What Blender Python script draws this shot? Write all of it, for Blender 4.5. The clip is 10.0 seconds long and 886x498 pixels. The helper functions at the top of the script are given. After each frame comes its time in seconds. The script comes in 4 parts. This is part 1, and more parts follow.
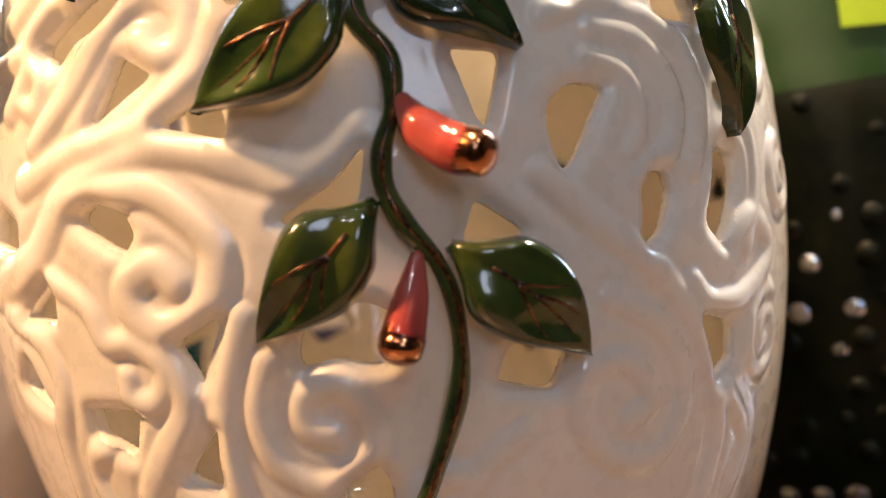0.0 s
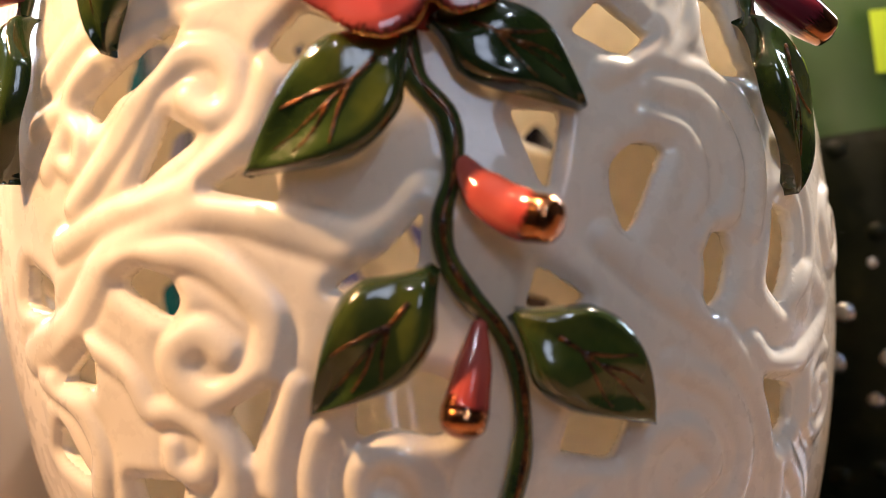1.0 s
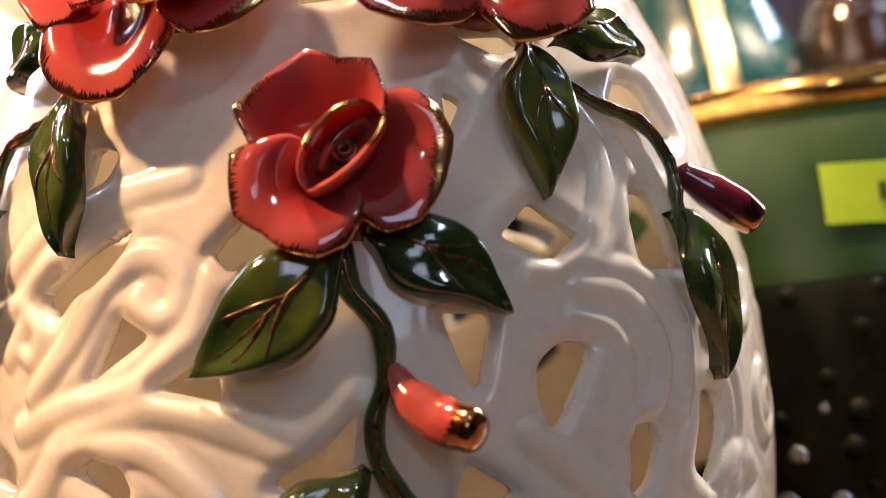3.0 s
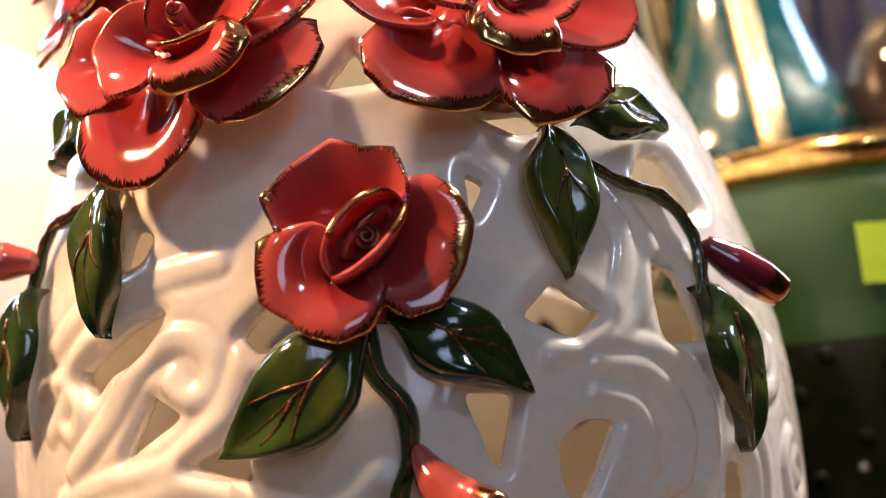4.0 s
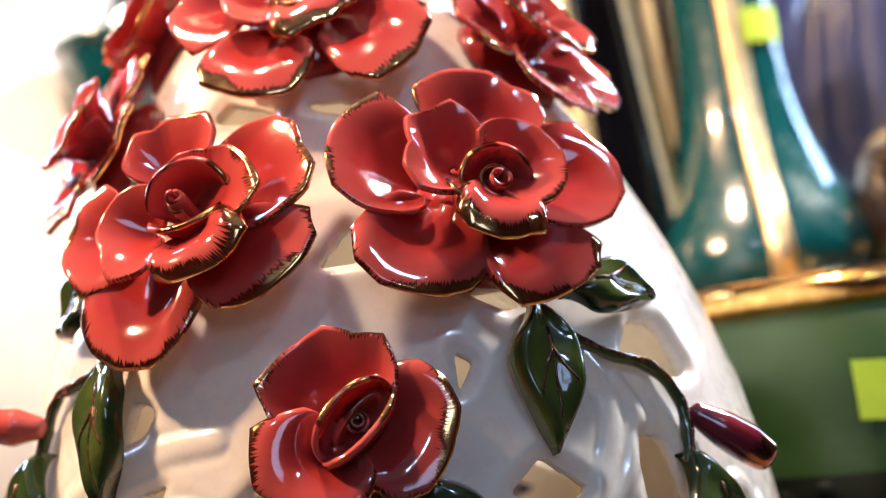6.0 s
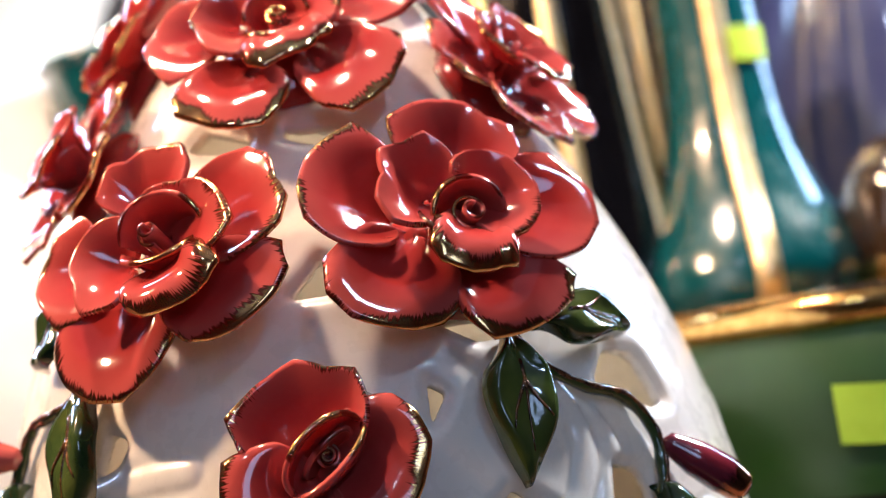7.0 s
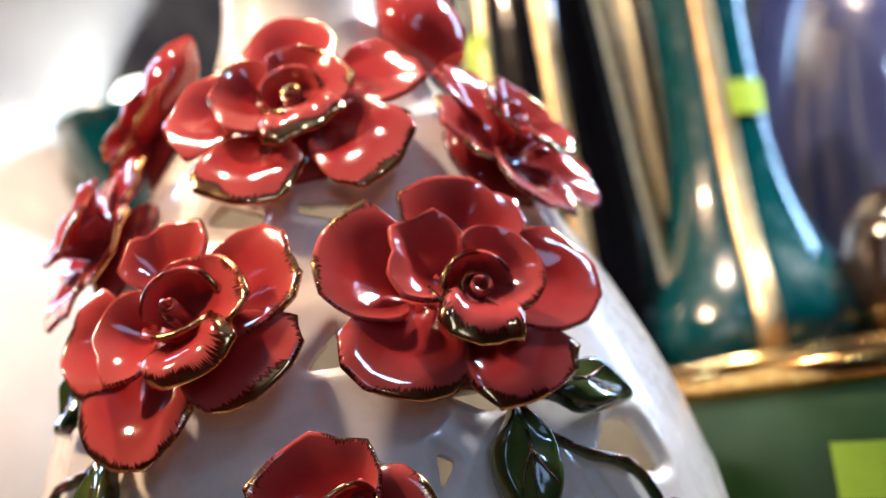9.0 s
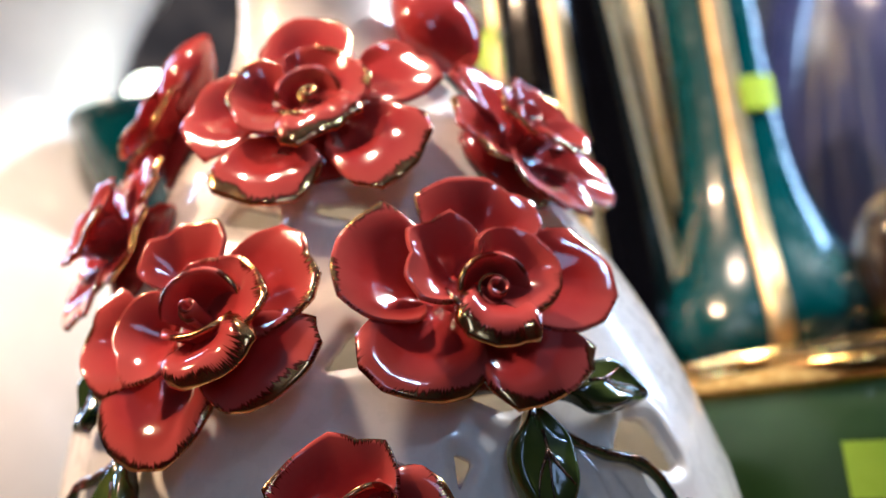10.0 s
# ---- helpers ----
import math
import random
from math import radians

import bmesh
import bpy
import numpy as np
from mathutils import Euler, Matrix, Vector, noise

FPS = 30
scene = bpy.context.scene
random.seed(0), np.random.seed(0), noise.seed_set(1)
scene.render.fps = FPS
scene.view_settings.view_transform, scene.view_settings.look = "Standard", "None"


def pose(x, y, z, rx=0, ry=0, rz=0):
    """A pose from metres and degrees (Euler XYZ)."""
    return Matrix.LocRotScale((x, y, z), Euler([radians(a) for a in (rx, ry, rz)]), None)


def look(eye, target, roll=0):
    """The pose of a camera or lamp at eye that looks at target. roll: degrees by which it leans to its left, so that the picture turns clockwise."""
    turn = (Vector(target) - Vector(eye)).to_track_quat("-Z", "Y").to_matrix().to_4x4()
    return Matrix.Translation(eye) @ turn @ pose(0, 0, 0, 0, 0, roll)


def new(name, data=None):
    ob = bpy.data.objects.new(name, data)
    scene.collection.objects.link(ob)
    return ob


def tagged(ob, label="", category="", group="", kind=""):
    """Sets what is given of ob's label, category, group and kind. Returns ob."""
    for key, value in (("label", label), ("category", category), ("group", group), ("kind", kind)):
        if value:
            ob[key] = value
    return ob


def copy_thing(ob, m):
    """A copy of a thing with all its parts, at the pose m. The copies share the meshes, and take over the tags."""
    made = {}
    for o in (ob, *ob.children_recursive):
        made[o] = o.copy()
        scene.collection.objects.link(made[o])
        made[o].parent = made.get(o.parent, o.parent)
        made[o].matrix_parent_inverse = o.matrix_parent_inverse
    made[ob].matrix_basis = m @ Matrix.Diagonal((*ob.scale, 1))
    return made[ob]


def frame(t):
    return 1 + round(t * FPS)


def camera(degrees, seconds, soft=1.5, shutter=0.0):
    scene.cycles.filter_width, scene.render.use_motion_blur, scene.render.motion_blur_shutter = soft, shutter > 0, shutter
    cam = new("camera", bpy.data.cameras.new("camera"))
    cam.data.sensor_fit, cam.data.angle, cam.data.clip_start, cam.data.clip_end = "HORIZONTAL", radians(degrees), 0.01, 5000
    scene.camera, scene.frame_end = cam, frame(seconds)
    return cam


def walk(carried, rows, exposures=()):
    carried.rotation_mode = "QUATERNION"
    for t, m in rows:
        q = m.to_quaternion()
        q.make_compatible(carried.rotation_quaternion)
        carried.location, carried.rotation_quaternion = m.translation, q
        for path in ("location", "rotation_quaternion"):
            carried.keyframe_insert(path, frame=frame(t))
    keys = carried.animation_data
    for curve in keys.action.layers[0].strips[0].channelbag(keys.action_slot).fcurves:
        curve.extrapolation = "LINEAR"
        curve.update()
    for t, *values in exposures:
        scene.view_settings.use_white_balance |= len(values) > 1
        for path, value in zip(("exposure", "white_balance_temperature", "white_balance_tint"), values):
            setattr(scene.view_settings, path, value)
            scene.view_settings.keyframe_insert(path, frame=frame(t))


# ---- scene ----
cam = camera(36.0, 10.0, soft=0.9)
cam.data.dof.use_dof = True
cam.data.dof.focus_distance = 0.304
cam.data.dof.aperture_fstop = 9.0

PATH = [
    (0, (-0.0173, -0.3866, 0.1404), (0.0076, -0.0878, 0.1319), -8.02),
    (0.5, (-0.0248, -0.3834, 0.1452), (0.0033, -0.0849, 0.1357), -8.11),
    (1, (-0.0327, -0.3756, 0.1527), (-0.0011, -0.0774, 0.1468), -8.05),
    (1.5, (-0.0291, -0.3727, 0.1596), (0.0065, -0.0748, 0.1556), -8.06),
    (2, (-0.0222, -0.3727, 0.1664), (0.0135, -0.0749, 0.1643), -7.83),
    (2.5, (-0.0154, -0.3803, 0.1733), (0.0158, -0.0819, 0.1738), -7.88),
    (3, (-0.0113, -0.3925, 0.1836), (0.0166, -0.0938, 0.1869), -8.07),
    (3.2, (-0.0065, -0.3967, 0.1849), (0.0165, -0.0976, 0.1912), -8.17),
    (4.3, (0.0000, -0.4010, 0.2008), (0.0132, -0.1015, 0.2112), -8.63),
    (4.5, (-0.0010, -0.4026, 0.2042), (0.0121, -0.1031, 0.2158), -8.68),
    (5, (0.0007, -0.4067, 0.2146), (0.0103, -0.1073, 0.2295), -8.76),
    (5.5, (0.0070, -0.4123, 0.2222), (0.0139, -0.1129, 0.2391), -8.69),
    (6, (0.0136, -0.4114, 0.2241), (0.0217, -0.1122, 0.2441), -8.95),
    (7.5, (0.0218, -0.4130, 0.2338), (0.0299, -0.1140, 0.2559), -9.09),
    (8, (0.0215, -0.4167, 0.2382), (0.0289, -0.1177, 0.2621), -8.96),
    (8.5, (0.0222, -0.4215, 0.2379), (0.0297, -0.1228, 0.2645), -9.09),
    (9, (0.0213, -0.4258, 0.2389), (0.0294, -0.1272, 0.2667), -9.17),
    (9.5, (0.0176, -0.4282, 0.2411), (0.0249, -0.1295, 0.2680), -9.09),
    (10, (0.0189, -0.4280, 0.2424), (0.0254, -0.1292, 0.2679), -8.96),
]
EXPOSURES = [(0, 0.40, 6550, 11), (1.2, 0.27, 6500, 12), (2.5, 0.04, 6500, 14), (4.3, -0.03, 5850, 14), (5, 0.02, 5650, 13), (6.0, 0.0, 5350, 11), (7.4, -0.14, 5080, 9), (8.2, -0.36, 4980, 8), (10, -0.56, 4900, 8)]
walk(cam, [(t, look(eye, target, roll)) for t, eye, target, roll in PATH], EXPOSURES)

# ---- light ----
world = bpy.data.worlds.new("world")
scene.world = world
world.use_nodes = True
world.node_tree.nodes["Background"].inputs[0].default_value = (0.55, 0.6, 0.75, 1)
world.node_tree.nodes["Background"].inputs[1].default_value = 0.05


def lamp(name, kind, at, target, power, colour, size):
    data = bpy.data.lights.new(name, kind)
    data.energy, data.color = power, colour
    if kind == "AREA":
        data.shape, data.size, data.size_y = "RECTANGLE", size[0], size[1]
    else:
        data.shadow_soft_size = size
    ob = new(name, data)
    ob.matrix_world = look(at, target)
    return ob


LAMP_LEFT = (-0.60, -0.19, 0.86)
LAMP_RIGHT = (0.60, 0.24, 0.84)
lamp("lamp_left", "POINT", LAMP_LEFT, (0, 0, 0.2), 74, (1.0, 0.57, 0.26), 0.035)
lamp("lamp_right", "POINT", LAMP_RIGHT, (0, 0, 0.2), 86, (1.0, 0.80, 0.58), 0.035)
lamp("lamp_above", "POINT", (-0.14, -0.08, 1.15), (0, 0, 0.2), 76, (1.0, 0.64, 0.36), 0.03)
lamp("lamp_front", "POINT", (-0.35, -1.15, 1.25), (0, 0, 0.2), 4, (0.95, 0.92, 0.95), 0.03)
lamp("lamp_aisle", "POINT", (0.55, -1.0, 1.05), (0, 0, 0.2), 7.5, (0.74, 0.88, 1.0), 0.05)
# large dim fill added overhead, no real fixture
lamp("fill_overhead", "AREA", (0.0, -0.9, 2.18), (0, -0.9, 0), 4, (0.9, 0.9, 1.0), (3.2, 2.6))
# cool fill added in front, the wall behind it has no window
lamp("fill_front", "AREA", (0.35, -2.5, 0.95), (0, 0, 0.25), 6.2, (0.68, 0.78, 1.0), (0.55, 0.8))
# unseen cool strip, added to lay streaks on the bottles' right sides
lamp("streak_light_right", "AREA", (1.5, 0.80, 1.15), (0.15, 0.27, 0.35), 28, (0.66, 0.80, 1.0), (0.22, 1.3))
# its counterpart, added out of view for the streaks on the left sides
lamp("streak_light_left", "AREA", (-0.95, 0.75, 1.05), (0.15, 0.27, 0.35), 12, (0.70, 0.82, 1.0), (0.14, 0.9))

# ---- materials ----


def material(name):
    m = bpy.data.materials.new(name)
    m.use_nodes = True
    nt = m.node_tree
    return m, nt, nt.nodes["Principled BSDF"]


def node(nt, kind, **values):
    n = nt.nodes.new(kind)
    for key, value in values.items():
        if key in n.inputs:
            n.inputs[key].default_value = value
    return n


def ramp(nt, source, *stops):
    r = nt.nodes.new("ShaderNodeValToRGB")
    el = r.color_ramp.elements
    while len(el) < len(stops):
        el.new(0.5)
    for e, (p, c) in zip(el, stops):
        e.position, e.color = p, (*c, 1) if len(c) == 3 else c
    nt.links.new(source, r.inputs[0])
    return r


def noise_node(nt, scale, detail=3.0, rough=0.5, dist=0.0):
    tc = nt.nodes.new("ShaderNodeTexCoord")
    n = node(nt, "ShaderNodeTexNoise", Scale=scale, Detail=detail, Roughness=rough, Distortion=dist)
    nt.links.new(tc.outputs["Object"], n.inputs["Vector"])
    return n


def bump(nt, bsdf, source, strength, distance):
    b = node(nt, "ShaderNodeBump", Strength=strength, Distance=distance)
    nt.links.new(source, b.inputs["Height"])
    nt.links.new(b.outputs[0], bsdf.inputs["Normal"])


def glaze(name, stops, scale=40, rough=0.12, coat=0.6, bump_mm=0.15, sss=0.0, metal=0.0, wave=60):
    m, nt, b = material(name)
    n = noise_node(nt, scale, 5, 0.6)
    r = ramp(nt, n.outputs[0], *stops)
    nt.links.new(r.outputs[0], b.inputs["Base Color"])
    rr = ramp(nt, noise_node(nt, scale * 6, 3).outputs[0], (0.3, (rough * 0.7,) * 3), (0.7, (rough * 1.4,) * 3))
    nt.links.new(rr.outputs[0], b.inputs["Roughness"])
    b.inputs["Metallic"].default_value = metal
    b.inputs["Coat Weight"].default_value = min(1.0, coat * 1.6)
    b.inputs["Coat Roughness"].default_value = 0.02
    if sss:
        b.inputs["Subsurface Weight"].default_value = sss
        b.inputs["Subsurface Radius"].default_value = (1.0, 0.7, 0.45)
        b.inputs["Subsurface Scale"].default_value = 0.004
    bump(nt, b, noise_node(nt, wave, 2).outputs[0], 0.25, bump_mm / 1000)
    return m


PORCELAIN = glaze("white_porcelain", [(0.3, (0.83, 0.80, 0.76)), (0.7, (0.88, 0.86, 0.82))], 30, 0.28, 0.6, 0.5, 0, 0, 70)


def let_light_through(m, share, colour):
    """Thin bone china passes part of the light that falls on it."""
    nt = m.node_tree
    mix, thin = nt.nodes.new("ShaderNodeMixShader"), nt.nodes.new("ShaderNodeBsdfTranslucent")
    thin.inputs["Color"].default_value = (*colour, 1)
    mix.inputs[0].default_value = share
    nt.links.new(nt.nodes["Principled BSDF"].outputs[0], mix.inputs[1])
    nt.links.new(thin.outputs[0], mix.inputs[2])
    nt.links.new(mix.outputs[0], nt.nodes["Material Output"].inputs[0])


let_light_through(PORCELAIN, 0.27, (0.97, 0.90, 0.74))
GOLD = glaze("gold_lustre", [(0.3, (0.55, 0.30, 0.07)), (0.7, (0.85, 0.55, 0.18))], 300, 0.14, 0.0, 0.4, 0, 1.0, 500)
GOLD_BAND = glaze("brushed_gold_band", [(0.3, (0.80, 0.56, 0.24)), (0.7, (0.95, 0.74, 0.40))], 120, 0.34, 0.0, 0.4, 0, 1.0, 200)
GOLD_DARK = glaze("dark_gold_line", [(0.38, (0.022, 0.008, 0.004)), (0.72, (0.26, 0.10, 0.025))], 500, 0.25, 0.3, 0.3, 0, 0.45, 700)


def painted(name, stops, scale, edge, rough=0.1, soft=1.0, sss=0.0, ripple=(120, 0.6), rich=1.0):
    """A coloured glaze that ends in a brushed gold rim; the attribute rim holds the distance to the outline in mm."""
    m, nt, b = material(name)
    at = nt.nodes.new("ShaderNodeAttribute")
    at.attribute_name = "rim"
    base = ramp(nt, noise_node(nt, scale, 4, 0.55).outputs[0], *stops)
    # paler where the glaze runs thin towards the edge
    depth = node(nt, "ShaderNodeMapRange", **{"From Min": 0.5, "From Max": 9.0})
    nt.links.new(at.outputs["Fac"], depth.inputs["Value"])
    tone = nt.nodes.new("ShaderNodeMix")
    tone.data_type, tone.blend_type = "RGBA", "MIX"
    nt.links.new(depth.outputs[0], tone.inputs["Factor"])
    tone.inputs["A"].default_value = (*edge, 1)
    nt.links.new(base.outputs[0], tone.inputs["B"])
    # jagged brush strokes of gold
    arc = nt.nodes.new("ShaderNodeAttribute")
    arc.attribute_name = "arc"
    jag = node(nt, "ShaderNodeTexNoise", Scale=1.7, Detail=2.0, Roughness=0.7)
    jag.noise_dimensions = "1D"
    nt.links.new(arc.outputs["Fac"], jag.inputs["W"])
    big = noise_node(nt, 75, 2, 0.5)
    add = node(nt, "ShaderNodeMath")
    add.operation = "MULTIPLY_ADD"
    nt.links.new(jag.outputs[0], add.inputs[0])
    add.inputs[1].default_value = 5.0
    nt.links.new(at.outputs["Fac"], add.inputs[2])
    add2 = node(nt, "ShaderNodeMath")
    add2.operation = "MULTIPLY_ADD"
    nt.links.new(big.outputs[0], add2.inputs[0])
    add2.inputs[1].default_value = 12.0
    nt.links.new(add.outputs[0], add2.inputs[2])
    mask = node(nt, "ShaderNodeMapRange", **{"From Min": 9.4, "From Max": 9.4 + 0.45 * soft, "To Min": 1.0, "To Max": 0.0})
    nt.links.new(add2.outputs[0], mask.inputs["Value"])
    lustre = ramp(nt, noise_node(nt, 500, 3).outputs[0], (0.3, (0.56 * rich, 0.31 * rich**2, 0.09 * rich**2)), (0.7, (0.90 * rich, 0.62 * rich**2, 0.25 * rich**2)))
    # thin lustre over the glaze fires brown
    thin = node(nt, "ShaderNodeMapRange", **{"From Min": 8.2, "From Max": 9.3})
    nt.links.new(add2.outputs[0], thin.inputs["Value"])
    gold_mix = nt.nodes.new("ShaderNodeMix")
    gold_mix.data_type = "RGBA"
    nt.links.new(thin.outputs[0], gold_mix.inputs["Factor"])
    nt.links.new(lustre.outputs[0], gold_mix.inputs["A"])
    gold_mix.inputs["B"].default_value = (0.10, 0.028, 0.015, 1)
    mix = nt.nodes.new("ShaderNodeMix")
    mix.data_type = "RGBA"
    nt.links.new(mask.outputs[0], mix.inputs["Factor"])
    nt.links.new(tone.outputs["Result"], mix.inputs["A"])
    nt.links.new(gold_mix.outputs["Result"], mix.inputs["B"])
    nt.links.new(mix.outputs["Result"], b.inputs["Base Color"])
    nt.links.new(mask.outputs[0], b.inputs["Metallic"])
    gloss = node(nt, "ShaderNodeMapRange", **{"To Min": rough, "To Max": 0.15})
    nt.links.new(mask.outputs[0], gloss.inputs["Value"])
    nt.links.new(gloss.outputs[0], b.inputs["Roughness"])
    b.inputs["Coat Weight"].default_value = 0.8
    b.inputs["Coat Roughness"].default_value = 0.015
    if sss:
        b.inputs["Subsurface Weight"].default_value = sss
        b.inputs["Subsurface Radius"].default_value = (1.0, 0.3, 0.2)
        b.inputs["Subsurface Scale"].default_value = 0.003
    bump(nt, b, noise_node(nt, ripple[0], 3).outputs[0], 0.3, ripple[1] / 1000)
    return m


ROSE_RED = painted("rose_red_glaze", [(0.3, (0.27, 0.018, 0.017)), (0.7, (0.37, 0.040, 0.035))], 60, (0.45, 0.082, 0.066), 0.10, 1.0, 0.0)
let_light_through(ROSE_RED, 0.19, (0.85, 0.11, 0.07))
BUD_RED = painted("bud_red_glaze", [(0.3, (0.42, 0.075, 0.06)), (0.7, (0.5, 0.115, 0.09))], 80, (0.36, 0.05, 0.04), 0.12, rich=0.6)
PLUM = painted("plum_glaze", [(0.3, (0.12, 0.012, 0.025)), (0.7, (0.2, 0.025, 0.04))], 80, (0.1, 0.01, 0.02), 0.12, rich=0.6)
STEM_GREEN = glaze("stem_green_glaze", [(0.3, (0.015, 0.035, 0.01)), (0.7, (0.06, 0.085, 0.02))], 120, 0.16, 0.6, 0.5, 0, 0, 200)

# ---- mesh helpers ----


def mesh_object(name, verts, faces, mat, parent=None, smooth=True, rim=None, arc=None):
    me = bpy.data.meshes.new(name)
    me.from_pydata([tuple(v) for v in verts], [], faces)
    me.materials.append(mat)
    if smooth:
        me.polygons.foreach_set("use_smooth", [True] * len(me.polygons))
    if rim is not None:
        a = me.attributes.new("rim", "FLOAT", "POINT")
        a.data.foreach_set("value", np.asarray(rim, np.float32))
    if arc is not None:
        a = me.attributes.new("arc", "FLOAT", "POINT")
        a.data.foreach_set("value", np.asarray(arc, np.float32))
    me.update()
    ob = new(name, me)
    ob.parent = parent
    return ob


def empty(name, label, category, group=""):
    return tagged(new(name), label, category, group)


def spline(points, n):
    """Catmull-Rom through the points, n samples."""
    p = np.array(points, float)
    p = np.vstack([2 * p[0] - p[1], p, 2 * p[-1] - p[-2]])
    out = []
    for t in np.linspace(0, len(p) - 3 - 1e-9, n):
        i, f = int(t), t - int(t)
        a, b, c, d = p[i:i + 4]
        out.append(0.5 * (2 * b + (c - a) * f + (2 * a - 5 * b + 4 * c - d) * f**2 + (3 * b - a - 3 * c + d) * f**3))
    return np.array(out)


def sheet_faces(rows, cols, closed=False):
    f = []
    for i in range(rows - 1):
        for j in range(cols if closed else cols - 1):
            k = (j + 1) % cols
            f.append((i * cols + j, i * cols + k, (i + 1) * cols + k, (i + 1) * cols + j))
    return f


def tube_mesh(path, radii, around=10):
    """Vertices and faces of a round tube along a path, with rounded ends."""
    path = np.asarray(path, float)
    n = len(path)
    radii = np.broadcast_to(np.asarray(radii, float), (n,))
    tang = np.gradient(path, axis=0)
    tang /= np.linalg.norm(tang, axis=1)[:, None] + 1e-12
    ref = np.array([0.3, -1.0, 0.2])
    verts = []
    for p, t, r in zip(path, tang, radii):
        a = np.cross(t, ref)
        a /= np.linalg.norm(a)
        b = np.cross(t, a)
        for k in range(around):
            w = 2 * math.pi * k / around
            verts.append(p + r * (math.cos(w) * a + math.sin(w) * b))
    faces = sheet_faces(n, around, True)
    verts += [path[0] - tang[0] * radii[0] * 0.6, path[-1] + tang[-1] * radii[-1] * 0.6]
    for k in range(around):
        m = (k + 1) % around
        faces.append((len(verts) - 2, m, k))
        faces.append((len(verts) - 1, (n - 1) * around + k, (n - 1) * around + m))
    return verts, faces


def lathe(name, profile, mat, parent=None, at=(0, 0, 0), around=64, samples=60, waves=None):
    """A turned body; profile: (radius, height) from the bottom up."""
    p = spline(profile, samples)
    verts = []
    for r, z in p:
        for k in range(around):
            a = 2 * math.pi * k / around
            q = max(r, 0.0004) * (1 + (waves[1] * math.cos(waves[0] * a) if waves else 0))
            verts.append((q * math.cos(a) + at[0], q * math.sin(a) + at[1], z + at[2]))
    return mesh_object(name, verts, sheet_faces(len(p), around, True), mat, parent)


def thicken(ob, mm):
    s = ob.modifiers.new("thickness", "SOLIDIFY")
    s.thickness, s.offset = mm / 1000, 0
    return ob


# ---- the openwork vase ----
PROFILE_Z = np.array([0.0, 0.012, 0.03, 0.07, 0.11, 0.15, 0.19, 0.23, 0.27, 0.31, 0.35, 0.385, 0.42, 0.45])
PROFILE_R = np.array([0.072, 0.070, 0.0799, 0.0982, 0.1074, 0.11, 0.1058, 0.0951, 0.0774, 0.0524, 0.0275, 0.0245, 0.028, 0.038])


def spline_slopes(x, y):
    n, h = len(x), np.diff(x)
    a, b = np.zeros((n, n)), np.zeros(n)
    a[0, 0] = a[-1, -1] = 1
    for i in range(1, n - 1):
        a[i, i - 1], a[i, i], a[i, i + 1] = h[i - 1], 2 * (h[i - 1] + h[i]), h[i]
        b[i] = 6 * ((y[i + 1] - y[i]) / h[i] - (y[i] - y[i - 1]) / h[i - 1])
    return np.linalg.solve(a, b)


CURVE = spline_slopes(PROFILE_Z, PROFILE_R)


def radius(z):
    x, h = PROFILE_Z, np.diff(PROFILE_Z)
    z = np.clip(z, x[0], x[-1])
    i = np.clip(np.searchsorted(x, z) - 1, 0, len(h) - 1)
    a = (x[i + 1] - z) / h[i]
    b = 1 - a
    return a * PROFILE_R[i] + b * PROFILE_R[i + 1] + ((a**3 - a) * CURVE[i] + (b**3 - b) * CURVE[i + 1]) * h[i] ** 2 / 6


def on_vase(u, v, h=0.0):
    """The place u mm round the belly (from the front, at radius 110), v mm high, h mm off the wall."""
    u, v, h = np.asarray(u, float), np.asarray(v, float), np.asarray(h, float)
    a, z = u / 110, v / 1000
    r = radius(z)
    tilt = np.arctan(-(radius(z + 0.002) - radius(z - 0.002)) / 0.004)
    q = r + h / 1000 * np.cos(tilt)
    return np.stack([q * np.sin(a), -q * np.cos(a), z + h / 1000 * np.sin(tilt)], -1)


HOLES, STROKES = [], []


def hole(*corners, soft=0.3):
    """An opening in the wall: a polygon of (u, v) in mm with rounded corners."""
    c = np.array(corners, float)
    ring = []
    for i in range(len(c)):
        p, q, r = c[i - 1], c[i], c[(i + 1) % len(c)]
        a, b = q + (p - q) * soft, q + (r - q) * soft
        for t in np.linspace(0, 1, 7):
            ring.append((1 - t) ** 2 * a + 2 * t * (1 - t) * q + t * t * b)
    HOLES.append(np.array(ring))


def stroke(*points, wide=3.0, high=1.6, n=24):
    STROKES.append((spline(points, n), wide, high))


def volute(u, v, size, turns, start, wide=3.0, high=2.0, hand=1):
    """A spiral scroll modelled in relief."""
    t = np.linspace(0, 1, 40)
    r = size * (1 - t) ** 0.8 + 1.2
    a = math.radians(start) + hand * t * turns * 2 * math.pi
    STROKES.append((np.stack([u + r * np.cos(a), v + r * np.sin(a)], 1), wide, high))


# left field
hole((-61, 183), (-52, 177), (-71, 168), soft=0.18)
hole((-40, 171), (-36, 167), (-36, 161), (-52, 166), soft=0.15)
hole((-79, 149), (-71, 153), (-63, 149), (-61, 144), (-65, 140), soft=0.35)
hole((-7, 156), (-10, 144), (-22, 139), (-28, 143), (-15, 149), soft=0.2)
hole((-43, 125), (-51, 110), (-56, 120), soft=0.15)
hole((-49, 102), (-53, 86), (-62, 90), soft=0.18)
hole((-86, 107), (-70, 106), (-75, 95), (-87, 101), soft=0.2)
hole((-113, 157), (-101, 151), (-104, 144), (-119, 147), soft=0.3)
